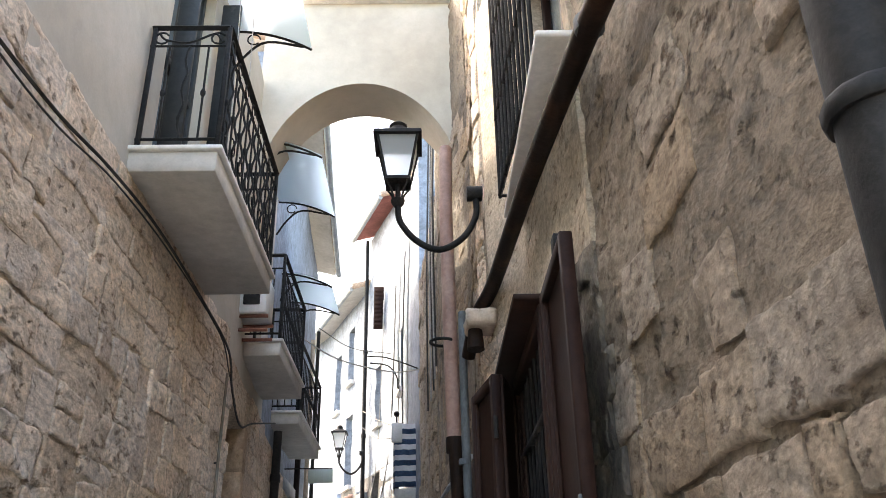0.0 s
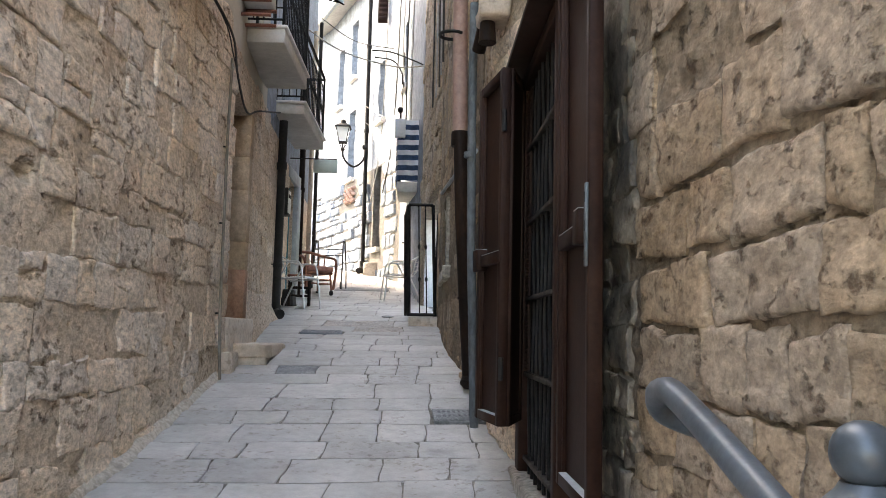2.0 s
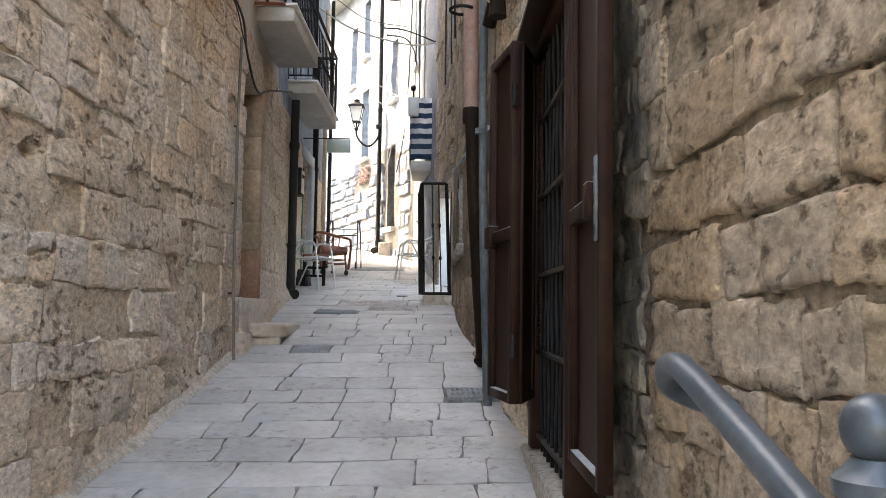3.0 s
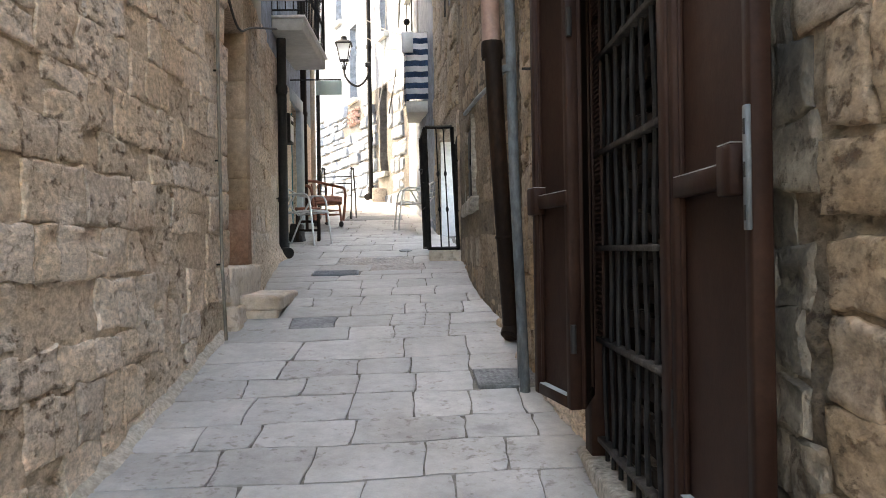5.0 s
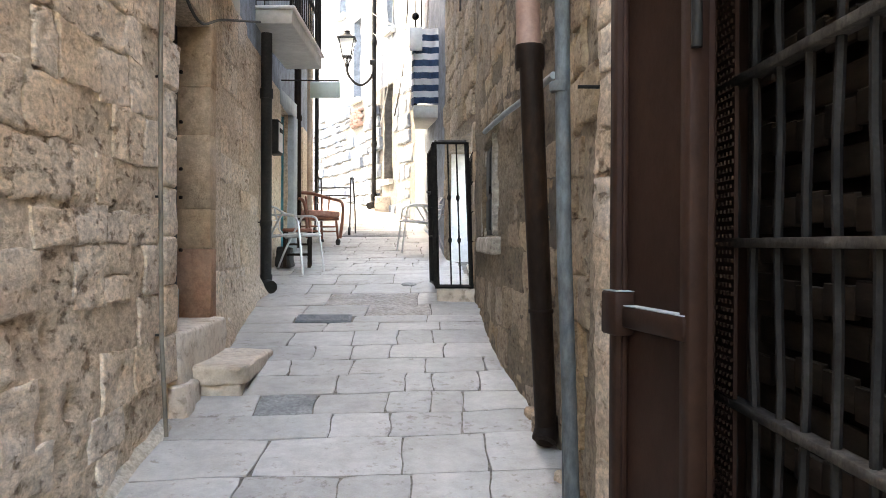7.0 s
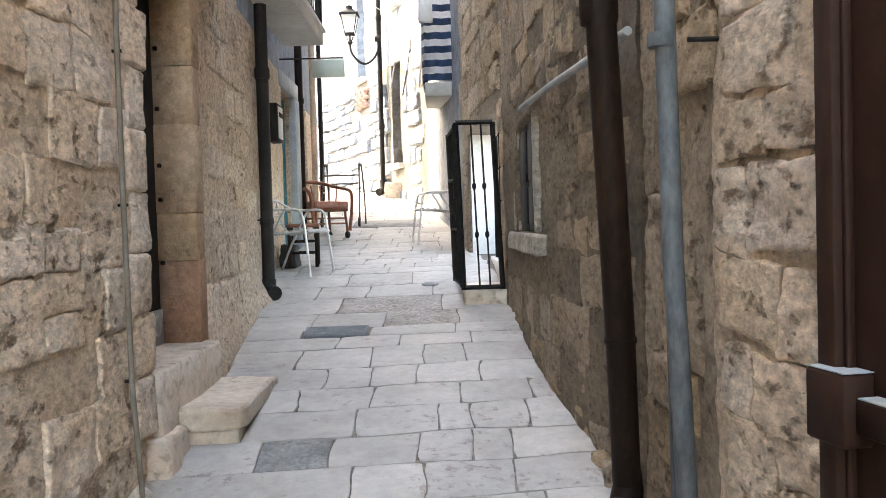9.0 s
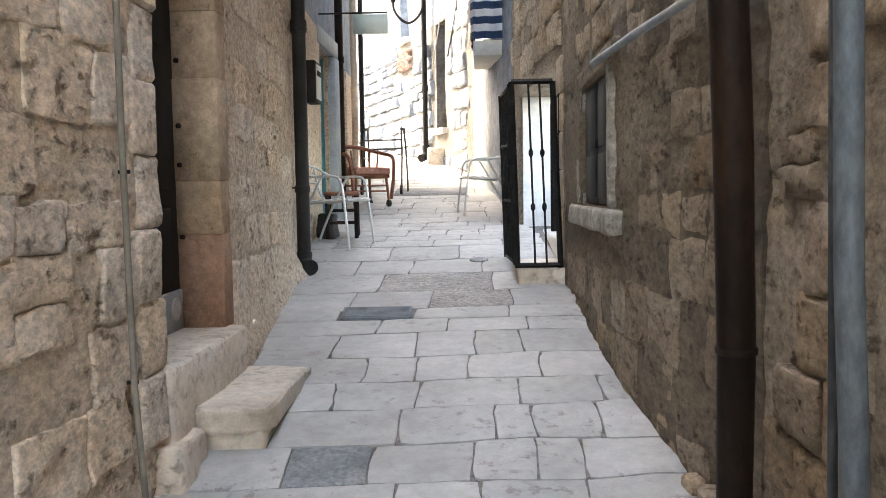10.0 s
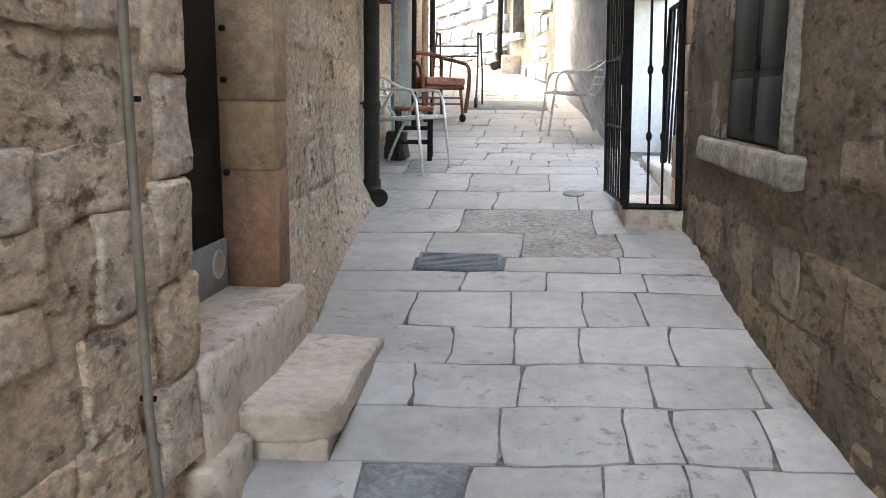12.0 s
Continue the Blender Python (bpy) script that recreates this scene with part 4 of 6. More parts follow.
pipe("drainpipe", "brown downpipe on the far house front", [(-1.62, 13.95, gz(13.9)), (-1.62, 13.95, 6.0)], 0.05, RUSTPIPE, collars=[((-1.62, 13.95, 3.9), 0.058, 0.04, RUSTPIPE)])
pipe("drainpipe", "pale painted downpipe on the far house front", [(-1.75, 16.0, gz(16)), (-1.75, 16.0, 7.5)], 0.045, REVEAL)
pipe("drainpipe", "black downpipe at the corner of the last house", [(-1.83, 17.38, gz(17.3)), (-1.83, 17.38, 8.2)], 0.04, IRON)
t = pipe("drainpipe", "tall black downpipe with an iron foot at the bend", [(-0.92, 19.42, gz(19.4) + 0.02), (-0.92, 19.42, 11.5)], 0.05, IRON, collars=[((-0.92, 19.42, z), 0.06, 0.05, IRON) for z in (4.2, 6.3, 8.4)])
part("iron_shoe", sweep(bezier([(-0.92, 19.42, gz(19.4) + 0.3), (-0.92, 19.4, gz(19.4) + 0.12), (-1.0, 19.25, gz(19.4) + 0.05)], 4), [0.075] * 9, 10), IRON, t)
pipe("drainpipe", "thick black downpipe with a ring joint on the rubble wall", [(1.26, 0.42, 5.8), (1.26, 0.44, 2.2), (1.26, 0.44, 1.75)], 0.072, BLACK, collars=[((1.26, 0.44, 2.24), 0.08, 0.018, BLACK)])
pipe("conduit", "dark sloping pipe along the plaster above the gate", bezier([(1.27, 0.9, 3.5), (1.2, 1.9, 3.62), (1.13, 3.2, 3.74), (1.05, 4.6, 3.78), (0.96, 5.05, 3.72), (0.9, 5.3, 3.5)], 5), 0.05, RUSTPIPE,
     collars=[((1.205, 1.85, 3.62), 0.055, 0.03, GALV)])
# stone corbel with a lamp below it
corbel = thing("corbel", "chipped white stone corbel with a rusty fitting below", "corbel")
part("corbel_stone", rough_block(0.86, 1.08, 4.72, 5.02, 3.55, 3.66, 0.02), STEPST, corbel)
part("fitting", sweep([(0.93, 4.86, 3.54), (0.93, 4.85, 3.40)], [0.05, 0.06], 12), RUSTPIPE, corbel)

# ---- handrail by the rubble wall ----
rail = thing("handrail", "grey-blue painted steel handrail with a ball-topped post", "handrail")
part("rail_tube", sweep(bezier([(1.31, 1.6, 1.24), (1.17, 1.61, 1.29), (1.13, 1.55, 1.34), (1.11, 1.42, 1.362), (1.10, 1.27, 1.352), (1.10, 0.82, 1.235), (1.09, 0.1, 1.03)], 6), 0.03, 14), RAILM, rail)
post = part("post", lathe([(0.033, -0.9), (0.033, 0.0), (0.05, 0.01), (0.052, 0.03), (0.036, 0.045), (0.03, 0.055)], 16, at=(1.1, 0.52, 1.255)), RAILM, rail)
bm = bmesh.new()
bmesh.ops.create_uvsphere(bm, u_segments=20, v_segments=12, radius=0.042, matrix=Matrix.Translation((1.1, 0.52, 1.345)))
part("ball", bm, RAILM, post, smooth=True)

# ---- shuttered window in the damp wall ----
window_1 = thing("window_1", "small slate-grey shuttered window with a rough stone surround", "window", kind="structure")
y0, y1, z0, z1 = WIN
wx = 0.775
part("sill", rough_block(wx - 0.045, wx + 0.2, 7.8, 9.55, 2.03, 2.16, 0.022), WINST, window_1, "rough whitened stone sill")
for a, b in ((y0 - 0.09, y0 - 0.002), (y1 + 0.002, y1 + 0.3)):
    part("jamb", rough_block(wx - 0.012, wx + 0.18, a, b, 2.16, 2.93, 0.012), WINST, window_1)
part("lintel", rough_block(wx - 0.02, wx + 0.2, y0 - 0.25, y1 + 0.25, 2.905, 3.02, 0.014), DAMP, window_1)
ym = y0 + 0.5
for a, b in ((y0 + 0.02, ym), (ym + 0.006, y1 - 0.02)):
    sh = part("shutter", box(wx + 0.02, wx + 0.05, a, b, z0 + 0.01, z1 - 0.01, 0.004), SHUTTER, window_1)
    for za, zb in ((z0 + 0.05, z0 + 0.3), (z0 + 0.34, z1 - 0.06)):
        part("shutter_panel", box(wx + 0.011, wx + 0.0205, a + 0.05, b - 0.05, za, zb, 0.005), SHUTTER, sh)
part("latch", box(wx - 0.002, wx + 0.0198, ym - 0.02, ym + 0.025, 2.5, 2.56, 0.004), IRON, window_1)
part("frame", box(wx + 0.076, wx + 0.1, y0 - 0.01, y1 + 0.01, z0 - 0.01, z1 + 0.01, 0), SHUTTER, window_1)
pipe("awning_tube", "pale grey tube slung along the wall over the window", [(0.72, 8.2, 2.945), (0.80, 7.4, 2.955), (0.875, 6.84, 2.96), (0.95, 6.2, 2.97)], 0.019, GREYST, clamps=[((0.74, 8.0, 2.945), (0.85, 8.0, 2.945))])

# ---- raised doorway with its iron cage ----
steps = thing("entry_steps", "pale stone steps rising into the barred doorway", "steps", kind="structure")
part("platform", rough_block(0.37, 0.86, 9.86, 10.95, 1.3, gz(10.2) + 0.075, 0.006), STEPST, steps)
for k in range(4):
    part("tread", rough_block(0.74 + 0.25 * k, 1.74, 10.36, 12.55, 1.5, gz(10.3) + 0.24 + 0.18 * k, 0.005), MARBLE, steps)
tagged(part("wall_entry_side", box(0.95, 2.2, 10.05, 10.15, 1.2, 3.3, 0), MARBLE), "white wall beside the inner steps", "wall", kind="structure")
tagged(part("wall_entry_end", box(0.56, 2.2, 12.56, 12.597, 1.505, 3.245, 0), MARBLE), "white wall at the end of the stair court", "wall", kind="structure")
tagged(part("wall_entry_back", box(1.75, 1.85, 10.15, 12.6, 1.2, 2.5, 0), MARBLE), "white wall behind the inner steps", "wall", kind="structure")
quoin = thing("door_jamb", "dressed tan stone jamb of the barred doorway", "door jamb", kind="structure")
for k in range(6):
    part("jamb_stone", box(0.715, 1.1, 10.02, 10.3 + 0.05 * (k % 2), 1.55 + 0.29 * k, 1.835 + 0.29 * k, 0.008), REVEAL, quoin)

cage = thing("iron_cage", "black iron bar screen standing out from the wall", "railing")
b0, b1, cy = 1.675, 3.07, 9.88
for xa, xb in ((0.375, 0.34), (0.70, 0.645)):
    part("post", sweep([(xa, cy, b0), (xb, cy, b1)], 0.022, 4), IRON, cage)
for z, xa, xb in ((b0 + 0.02, 0.375, 0.70), (b1, 0.34, 0.645)):
    part("rail", sweep([(xa, cy, z), (xb, cy, z)], 0.02, 4), IRON, cage)
for f in (0.41, 0.68):
    xa, xb = 0.375 + 0.325 * f, 0.34 + 0.305 * f
    bar = part("bar", sweep([(xa, cy, b0 + 0.02), (xb, cy, b1)], 0.009, 6), IRON, cage)
    for zf in (0.33, 0.62):
        p = (xa + (xb - xa) * zf, cy, b0 + (b1 - b0) * zf)
        part("knot", lathe([(0.009, -0.03), (0.018, -0.012), (0.018, 0.012), (0.009, 0.03)], 8, at=p), IRON, bar)
cage_gate = thing("cage_gate", "black iron barred gate ajar on the doorstep", "gate")
gy0, gy1 = 9.90, 10.72
gxx = lambda y, z: 0.365 - 0.06 * (y - gy0) - 0.025 * (z - b0)
for y in (gy0 + 0.03, gy1):
    part("stile", sweep([(gxx(y, b0), y, b0 + 0.02), (gxx(y, b1), y, b1 - 0.01)], 0.02, 4), IRON, cage_gate)
for z in (b0 + 0.03, 2.18, 2.62, b1 - 0.02):
    part("rail", sweep([(gxx(gy0, z), gy0 + 0.03, z), (gxx(gy1, z), gy1, z)], 0.015, 4), IRON, cage_gate)
for k in range(6):
    y = gy0 + 0.03 + (gy1 - gy0 - 0.03) * (k + 1) / 7
    part("bar", sweep([(gxx(y, b0), y, b0 + 0.03), (gxx(y, b1), y, b1 - 0.02)], 0.008, 6), IRON, cage_gate)
part("lock_case", box(gxx(9.97, 2.6) - 0.03, gxx(9.97, 2.6) + 0.02, 9.93, 10.03, 2.45, 2.64, 0.006), IRON, cage_gate)
part("handle", sweep([(0.32, 9.95, 2.6), (0.27, 9.95, 2.6), (0.27, 10.06, 2.6)], 0.008, 6), GALV, cage_gate, "dull steel lever handle")
inner = thing("cage_gate", "inner black iron frame of the doorway", "gate")
for y in (10.12, 10.86):
    part("stile", sweep([(0.73, y, 1.9), (0.73, y, 3.0)], 0.022, 4), IRON, inner)
part("rail", sweep([(0.73, 10.12, 3.0), (0.73, 10.86, 3.0)], 0.022, 4), IRON, inner)
for k in range(4):
    part("bar", sweep([(0.73, 10.26 + 0.15 * k, 1.92), (0.73, 10.26 + 0.15 * k, 3.0)], 0.008, 6), IRON, inner)


# ---- house front on the far left: letter box, doorways, sign ----
mail = thing("letter_box", "black metal letter box with white edges on the wall", "letter box")
part("case", box(-1.58, -1.445, 11.48, 11.78, 3.13, 3.52, 0.008), BLACK, mail)
part("front_plate", box(-1.445, -1.437, 11.52, 11.74, 3.16, 3.49, 0.002), MARBLE, mail)
part("flap", box(-1.437, -1.433, 11.54, 11.72, 3.38, 3.43, 0.001), IRON, mail)
door_2 = thing("door_2", "doorway with a teal curtain and a grey stone surround", "door", kind="structure", at=(-0.085, 1.0, 0.1))
bm = bmesh.new()
cols_ = [[bm.verts.new((-1.66 + 0.035 * math.sin(k * 1.5), 11.5 + 0.9 * k / 24, z)) for k in range(25)] for z in (1.85, 2.4, 3.0, 3.72)]
for a, b in zip(cols_, cols_[1:]):
    for k in range(24):
        bm.faces.new((a[k], a[k + 1], b[k + 1], b[k])).smooth = True
part("curtain", bm, TEAL, door_2, "teal cloth door curtain")
part("jamb", box(-1.80, -1.49, 12.36, 12.66, 1.7, 3.75, 0.01), GREYST, door_2)
part("jamb", box(-1.80, -1.535, 11.42, 11.54, 1.7, 3.75, 0.01), GREYST, door_2)
part("lintel", box(-1.80, -1.50, 11.42, 12.66, 3.755, 3.95, 0.01), GREYST, door_2)
part("backing", box(-2.04, -2.01, 11.3, 12.8, 1.6, 4.0, 0), DARKWOOD, door_2)
door_3 = thing("door_3", "cream door with a scrolled black grille at its foot", "door", kind="structure")
part("leaf", box(-1.92, -1.88, 14.88, 15.62, 2.15, 4.0, 0.006), CREAM, door_3)
part("moulding", box(-1.88, -1.865, 15.0, 15.5, 3.0, 3.85, 0.01), MARBLE, door_3)
for k in range(5):
    part("grille_bar", sweep(bezier([(-1.86, 15.0 + 0.1 * k, 2.3), (-1.84, 15.05 + 0.1 * k, 2.5), (-1.86, 15.0 + 0.1 * k, 2.75)], 4), 0.012, 6), IRON, door_3)
sign = thing("hanging_sign", "pale green blank sign board on a wall arm", "sign")
part("board", box(-1.25, -0.87, 12.64, 12.67, 3.965, 4.175, 0.004), GREEN, sign)
part("arm", sweep([(-1.64, 12.655, 4.19), (-0.88, 12.655, 4.19)], 0.01, 6), IRON, sign)


# ---- chairs, stool, walking frame ----
def alu_chair(at, rz, label):
    """A tubular bistro armchair that faces +x: two bent side tubes, seat and back slats."""
    t = thing("armchair", label, "chair", "aluminium armchairs", at=at, rz=rz)
    for s in (-1, 1):
        y = 0.25 * s
        part("front_leg_and_arm", sweep(bezier([(0.27, y * 1.06, 0.0), (0.22, y, 0.42), (0.19, y, 0.6), (0.12, y, 0.655), (-0.08, y, 0.655), (-0.2, y * 0.98, 0.68), (-0.3, y * 0.75, 0.75)], 5), 0.0125, 8), ALU, t)
        part("back_leg", sweep(bezier([(-0.34, y * 1.04, 0.0), (-0.2, y, 0.3), (-0.02, y, 0.62), (0.02, y, 0.655)], 4), 0.0125, 8), ALU, t)
        part("seat_rail", sweep([(0.24, y * 0.9, 0.44), (-0.2, y * 0.9, 0.41), (-0.27, y * 0.8, 0.5), (-0.32, y * 0.72, 0.74)], 0.011, 8), ALU, t)
    part("back_hoop", sweep(bezier([(-0.3, -0.19, 0.75), (-0.35, -0.1, 0.775), (-0.36, 0, 0.78), (-0.35, 0.1, 0.775), (-0.3, 0.19, 0.75)], 4), 0.0125, 8), ALU, t)
    part("front_rail", sweep([(0.24, -0.235, 0.44), (0.24, 0.235, 0.44)], 0.011, 8), ALU, t)
    for k in range(6):
        x = 0.2 - 0.078 * k
        part("seat_slat", box(x - 0.026, x + 0.026, -0.225, 0.225, 0.452 - 0.005 * k, 0.462 - 0.005 * k, 0.003), STRAP, t)
    for k in range(3):
        z = 0.53 + 0.075 * k
        part("back_slat", sweep(bezier([(-0.285 - 0.03 * k / 2, -0.185, z), (-0.33 - 0.015 * k, 0, z), (-0.285 - 0.03 * k / 2, 0.185, z)], 4), 0.022, 6, squash=0.3), STRAP, t)
    return t


alu_chair((-1.25, 11.3, gz(11.3)), -18, "silver aluminium bistro armchair with pale slats beside the wall")
alu_chair((0.13, 13.5, gz(13.5)), 190, "silver aluminium bistro armchair by the shaded wall")

stool = thing("stool", "dark wooden stool with a worn seat behind the armchair", "stool", at=(-1.27, 11.82, gz(11.82)), rz=6)
part("seat", box(-0.17, 0.17, -0.17, 0.17, 0.42, 0.46, 0.01), RATTAN, stool)
for x in (-0.14, 0.14):
    for y in (-0.14, 0.14):
        part("leg", box(x - 0.02, x + 0.02, y - 0.02, y + 0.02, 0, 0.42, 0.004), DARKWOOD, stool)
for z in (0.14, 0.26):
    for y in (-0.14, 0.14):
        part("stretcher", box(-0.12, 0.12, y - 0.01, y + 0.01, z, z + 0.025, 0.003), DARKWOOD, stool)
    part("stretcher", box(0.13, 0.15, -0.12, 0.12, z + 0.03, z + 0.055, 0.003), DARKWOOD, stool)
bag = thing("bag", "dark crumpled bag under the stool", "bag", at=(-1.44, 11.85, gz(11.85)))
part("body", rough_block(-0.07, 0.1, -0.13, 0.13, 0.0, 0.24, 0.03), RUBBER, bag)

rat = thing("rattan_chair", "reddish rattan armchair on castors with a faded red cushion", "chair", at=(-1.40, 14.2, gz(14.2)), rz=-52)
for s in (-1, 1):
    part("arm", sweep(bezier([(0.25, 0.27 * s, 0.1), (0.27, 0.3 * s, 0.4), (0.22, 0.32 * s, 0.62), (0.0, 0.32 * s, 0.68), (-0.2, 0.28 * s, 0.72)], 5), 0.024, 8), RATTAN, rat)
    for x in (0.22, -0.2):
        leg = part("leg", sweep([(x, 0.22 * s, 0.36), (x * 1.1, 0.24 * s, 0.09)], 0.018, 8), RATTAN, rat)
        part("castor", sweep([(x * 1.1, 0.24 * s - 0.015, 0.045), (x * 1.1, 0.24 * s + 0.015, 0.045)], 0.045, 12), RUBBER, leg)
part("back_hoop", sweep(bezier([(-0.2, -0.28, 0.72), (-0.29, -0.18, 0.76), (-0.31, 0, 0.78), (-0.29, 0.18, 0.76), (-0.2, 0.28, 0.72)], 5), 0.026, 8), RATTAN, rat)
for k in range(7):
    a = radians(-75 + 25 * k)
    part("spindle", sweep([(-0.22 * math.cos(a), 0.25 * math.sin(a), 0.42), (-0.3 * math.cos(a) + 0.01, 0.29 * math.sin(a), 0.73)], 0.013, 6), RATTAN, rat)
part("seat_ring", box(-0.25, 0.26, -0.26, 0.26, 0.36, 0.41, 0.015), RATTAN, rat)
part("cushion", rough_block(-0.24, 0.28, -0.25, 0.25, 0.41, 0.50, 0.015), CUSHION, rat)
for z in (0.2, 0.27):
    part("stretcher", sweep([(-0.21, -0.22, z), (0.22, -0.22, z), (0.22, 0.22, z), (-0.21, 0.22, z)], 0.013, 6), RATTAN, rat)

frame_w = thing("walking_frame", "folding grey metal walking frame with front wheels", "walker", at=(-1.21, 15.12, gz(15.15)), rz=-4)
for s in (-1, 1):
    x = 0.27 * s
    part("side_tube", sweep(bezier([(x, -0.28, 0.1), (x, -0.2, 0.5), (x * 0.95, -0.12, 0.84), (x * 0.95, 0.02, 0.9), (x * 0.95, 0.12, 0.84), (x, 0.22, 0.4), (x, 0.28, 0.02)], 5), 0.0125, 8), DARKTUBE, frame_w)
    part("side_bar", sweep([(x, -0.2, 0.5), (x, 0.2, 0.5)], 0.01, 8), DARKTUBE, frame_w)
    part("grip", sweep([(x * 0.95, -0.1, 0.89), (x * 0.95, 0.1, 0.9)], 0.021, 10), RUBBER, frame_w)
    wheel = part("wheel", sweep([(x - 0.014, -0.29, 0.065), (x + 0.014, -0.29, 0.065)], 0.065, 16), RUBBER, frame_w)
    part("hub", sweep([(x - 0.017, -0.29, 0.065), (x + 0.017, -0.29, 0.065)], 0.025, 10), DARKTUBE, wheel)
for z in (0.62, 0.74):
    part("cross_bar", sweep([(-0.26, -0.16, z), (0.26, -0.16, z)], 0.011, 8), DARKTUBE, frame_w)

# ---- balconies ----
def balcony(y0, y1, x_out, z, wall_x, label, h=0.95, panel=True, spacing=0.1, slab=0.16):
    t = thing("balcony", label, "balcony")
    part("slab", box(wall_x - 0.05, x_out, y0, y1, z - slab, z - 0.02, 0.006), CONC, t)
    part("edge", box(wall_x - 0.03, x_out + 0.03, y0 - 0.03, y1 + 0.03, z - 0.019, z + 0.012, 0.006), MARBLE, t, "white stone edging")
    rl = x_out - 0.015
    for ya, yb, xa, xb in ((y0 + 0.02, y1 - 0.02, rl, rl), (y0 + 0.02, y0 + 0.02, wall_x, rl), (y1 - 0.02, y1 - 0.02, wall_x, rl)):
        for zz, r in ((z + h, 0.022), (z + h - 0.15, 0.01), (z + 0.08, 0.012)):
            part("rail", sweep([(xa, ya, zz), (xb, yb, zz)], r, 4), IRON, t)
    for p in ((rl, y0 + 0.02), (rl, y1 - 0.02), (wall_x + 0.02, y0 + 0.02), (wall_x + 0.02, y1 - 0.02)):
        part("corner_post", box(p[0] - 0.014, p[0] + 0.014, p[1] - 0.014, p[1] + 0.014, z + 0.01, z + h, 0.002), IRON, t)
    n = int((y1 - y0) / spacing)
    spots = [(rl, y0 + 0.02 + (y1 - y0 - 0.04) * k / n) for k in range(1, n)] + [(wall_x + (rl - wall_x) * k / 4, y0 + 0.02) for k in range(1, 4)]
    for k, (x, y) in enumerate(spots):
        if k % 2 and panel:
            pts = [(x + 0.012 * math.cos(q * 1.3), y + 0.012 * math.sin(q * 1.3), z + 0.08 + (h - 0.24) * q / 14) for q in range(15)]
            bar = part("baluster", sweep(pts, 0.009, 5), IRON, t)
        else:
            bar = part("baluster", sweep([(x, y, z + 0.08), (x, y, z + h - 0.15)], 0.008, 5), IRON, t)
            part("collar", lathe([(0.008, -0.03), (0.018, -0.01), (0.018, 0.01), (0.008, 0.03)], 6, at=(x, y, z + h * 0.45)), IRON, bar)
    if panel:
        for k in range(int((y1 - y0) / 0.24)):
            yc = y0 + 0.14 + 0.24 * k
            part("scroll", sweep(arc((rl, yc, z + h - 0.075), (0, 1, 0), (0, 0, 1), 0.05, 0, 300, 12), 0.006, 5), IRON, t)
            part("scroll", sweep(arc((rl, yc, z + 0.25), (0, 1, 0), (0, 0, 1), 0.06, 180, 480, 12), 0.006, 5), IRON, t)
        mid = (wall_x + rl) / 2
        part("scroll", sweep(bezier([(wall_x + 0.05, y0 + 0.02, z + h - 0.05), (wall_x + 0.1, y0 + 0.02, z + h - 0.1), (mid, y0 + 0.02, z + h - 0.12), (rl - 0.1, y0 + 0.02, z + h - 0.05), (rl - 0.05, y0 + 0.02, z + h - 0.1)], 5), 0.008, 5), IRON, t)
        for q in (wall_x + 0.07, rl - 0.07):
            part("scroll", sweep(arc((q, y0 + 0.02, z + h - 0.085), (1, 0, 0), (0, 0, 1), 0.045, 30, 330, 10), 0.007, 5), IRON, t)
    return t


balcony(3.76, 5.66, -0.66, 4.33, -1.18, "pale concrete balcony with a scrolled black iron railing")
balcony(7.38, 8.95, -0.86, 4.4, -1.27, "small pale balcony with a plain black railing", panel=False)
balcony(10.15, 12.3, -1.06, 4.42, -1.45, "small pale balcony with black railing on the far house", panel=False, spacing=0.14)


def french_window(y0, y1, z0, z1, xs, out, label, material, louvre=False):
    t = thing("balcony_door", label, "door")
    x = xs((y0 + y1) / 2) + out * 0.12
    for a, b in ((y0, y0 + 0.06), (y1 - 0.06, y1), ((y0 + y1) / 2 - 0.035, (y0 + y1) / 2 + 0.035)):
        part("stile", box(x - 0.03, x + 0.03, a, b, z0, z1, 0.004), material, t)
    for a in (z0, (z0 + z1) / 2 - 0.03, z1 - 0.06):
        part("rail", box(x - 0.028, x + 0.028, y0 + 0.061, y1 - 0.061, a, a + 0.06, 0.004), material, t)
    part("pane", box(x - 0.006 + out * 0.035, x + 0.006 + out * 0.035, y0 + 0.03, y1 - 0.03, z0 + 0.03, z1 - 0.03, 0), PANE, t)
    return t


french_window(4.12, 5.03, 4.34, 6.68, lx, -1, "slate-blue balcony door with dark panes", SHUTTER)
french_window(8.02, 8.68, 4.4, 6.58, lx, -1, "grey balcony door with dark panes", SHUTTER)
french_window(10.82, 11.48, 4.4, 6.48, lx, -1, "grey balcony door with dark panes", SHUTTER)
sh = thing("shutter_leaf", "slate-blue door shutter folded out over the balcony", "shutter")
part("leaf", box(-1.14, -0.98, 5.08, 5.12, 4.36, 6.66, 0.006), SHUTTER, sh)
part("leaf", box(-1.13, -0.99, 4.04, 4.08, 4.36, 6.66, 0.006), SHUTTER, sh)
part("handle", box(-0.98, -0.965, 5.085, 5.115, 4.95, 5.15, 0.004), STRAP, sh, "white plastic pull handle")

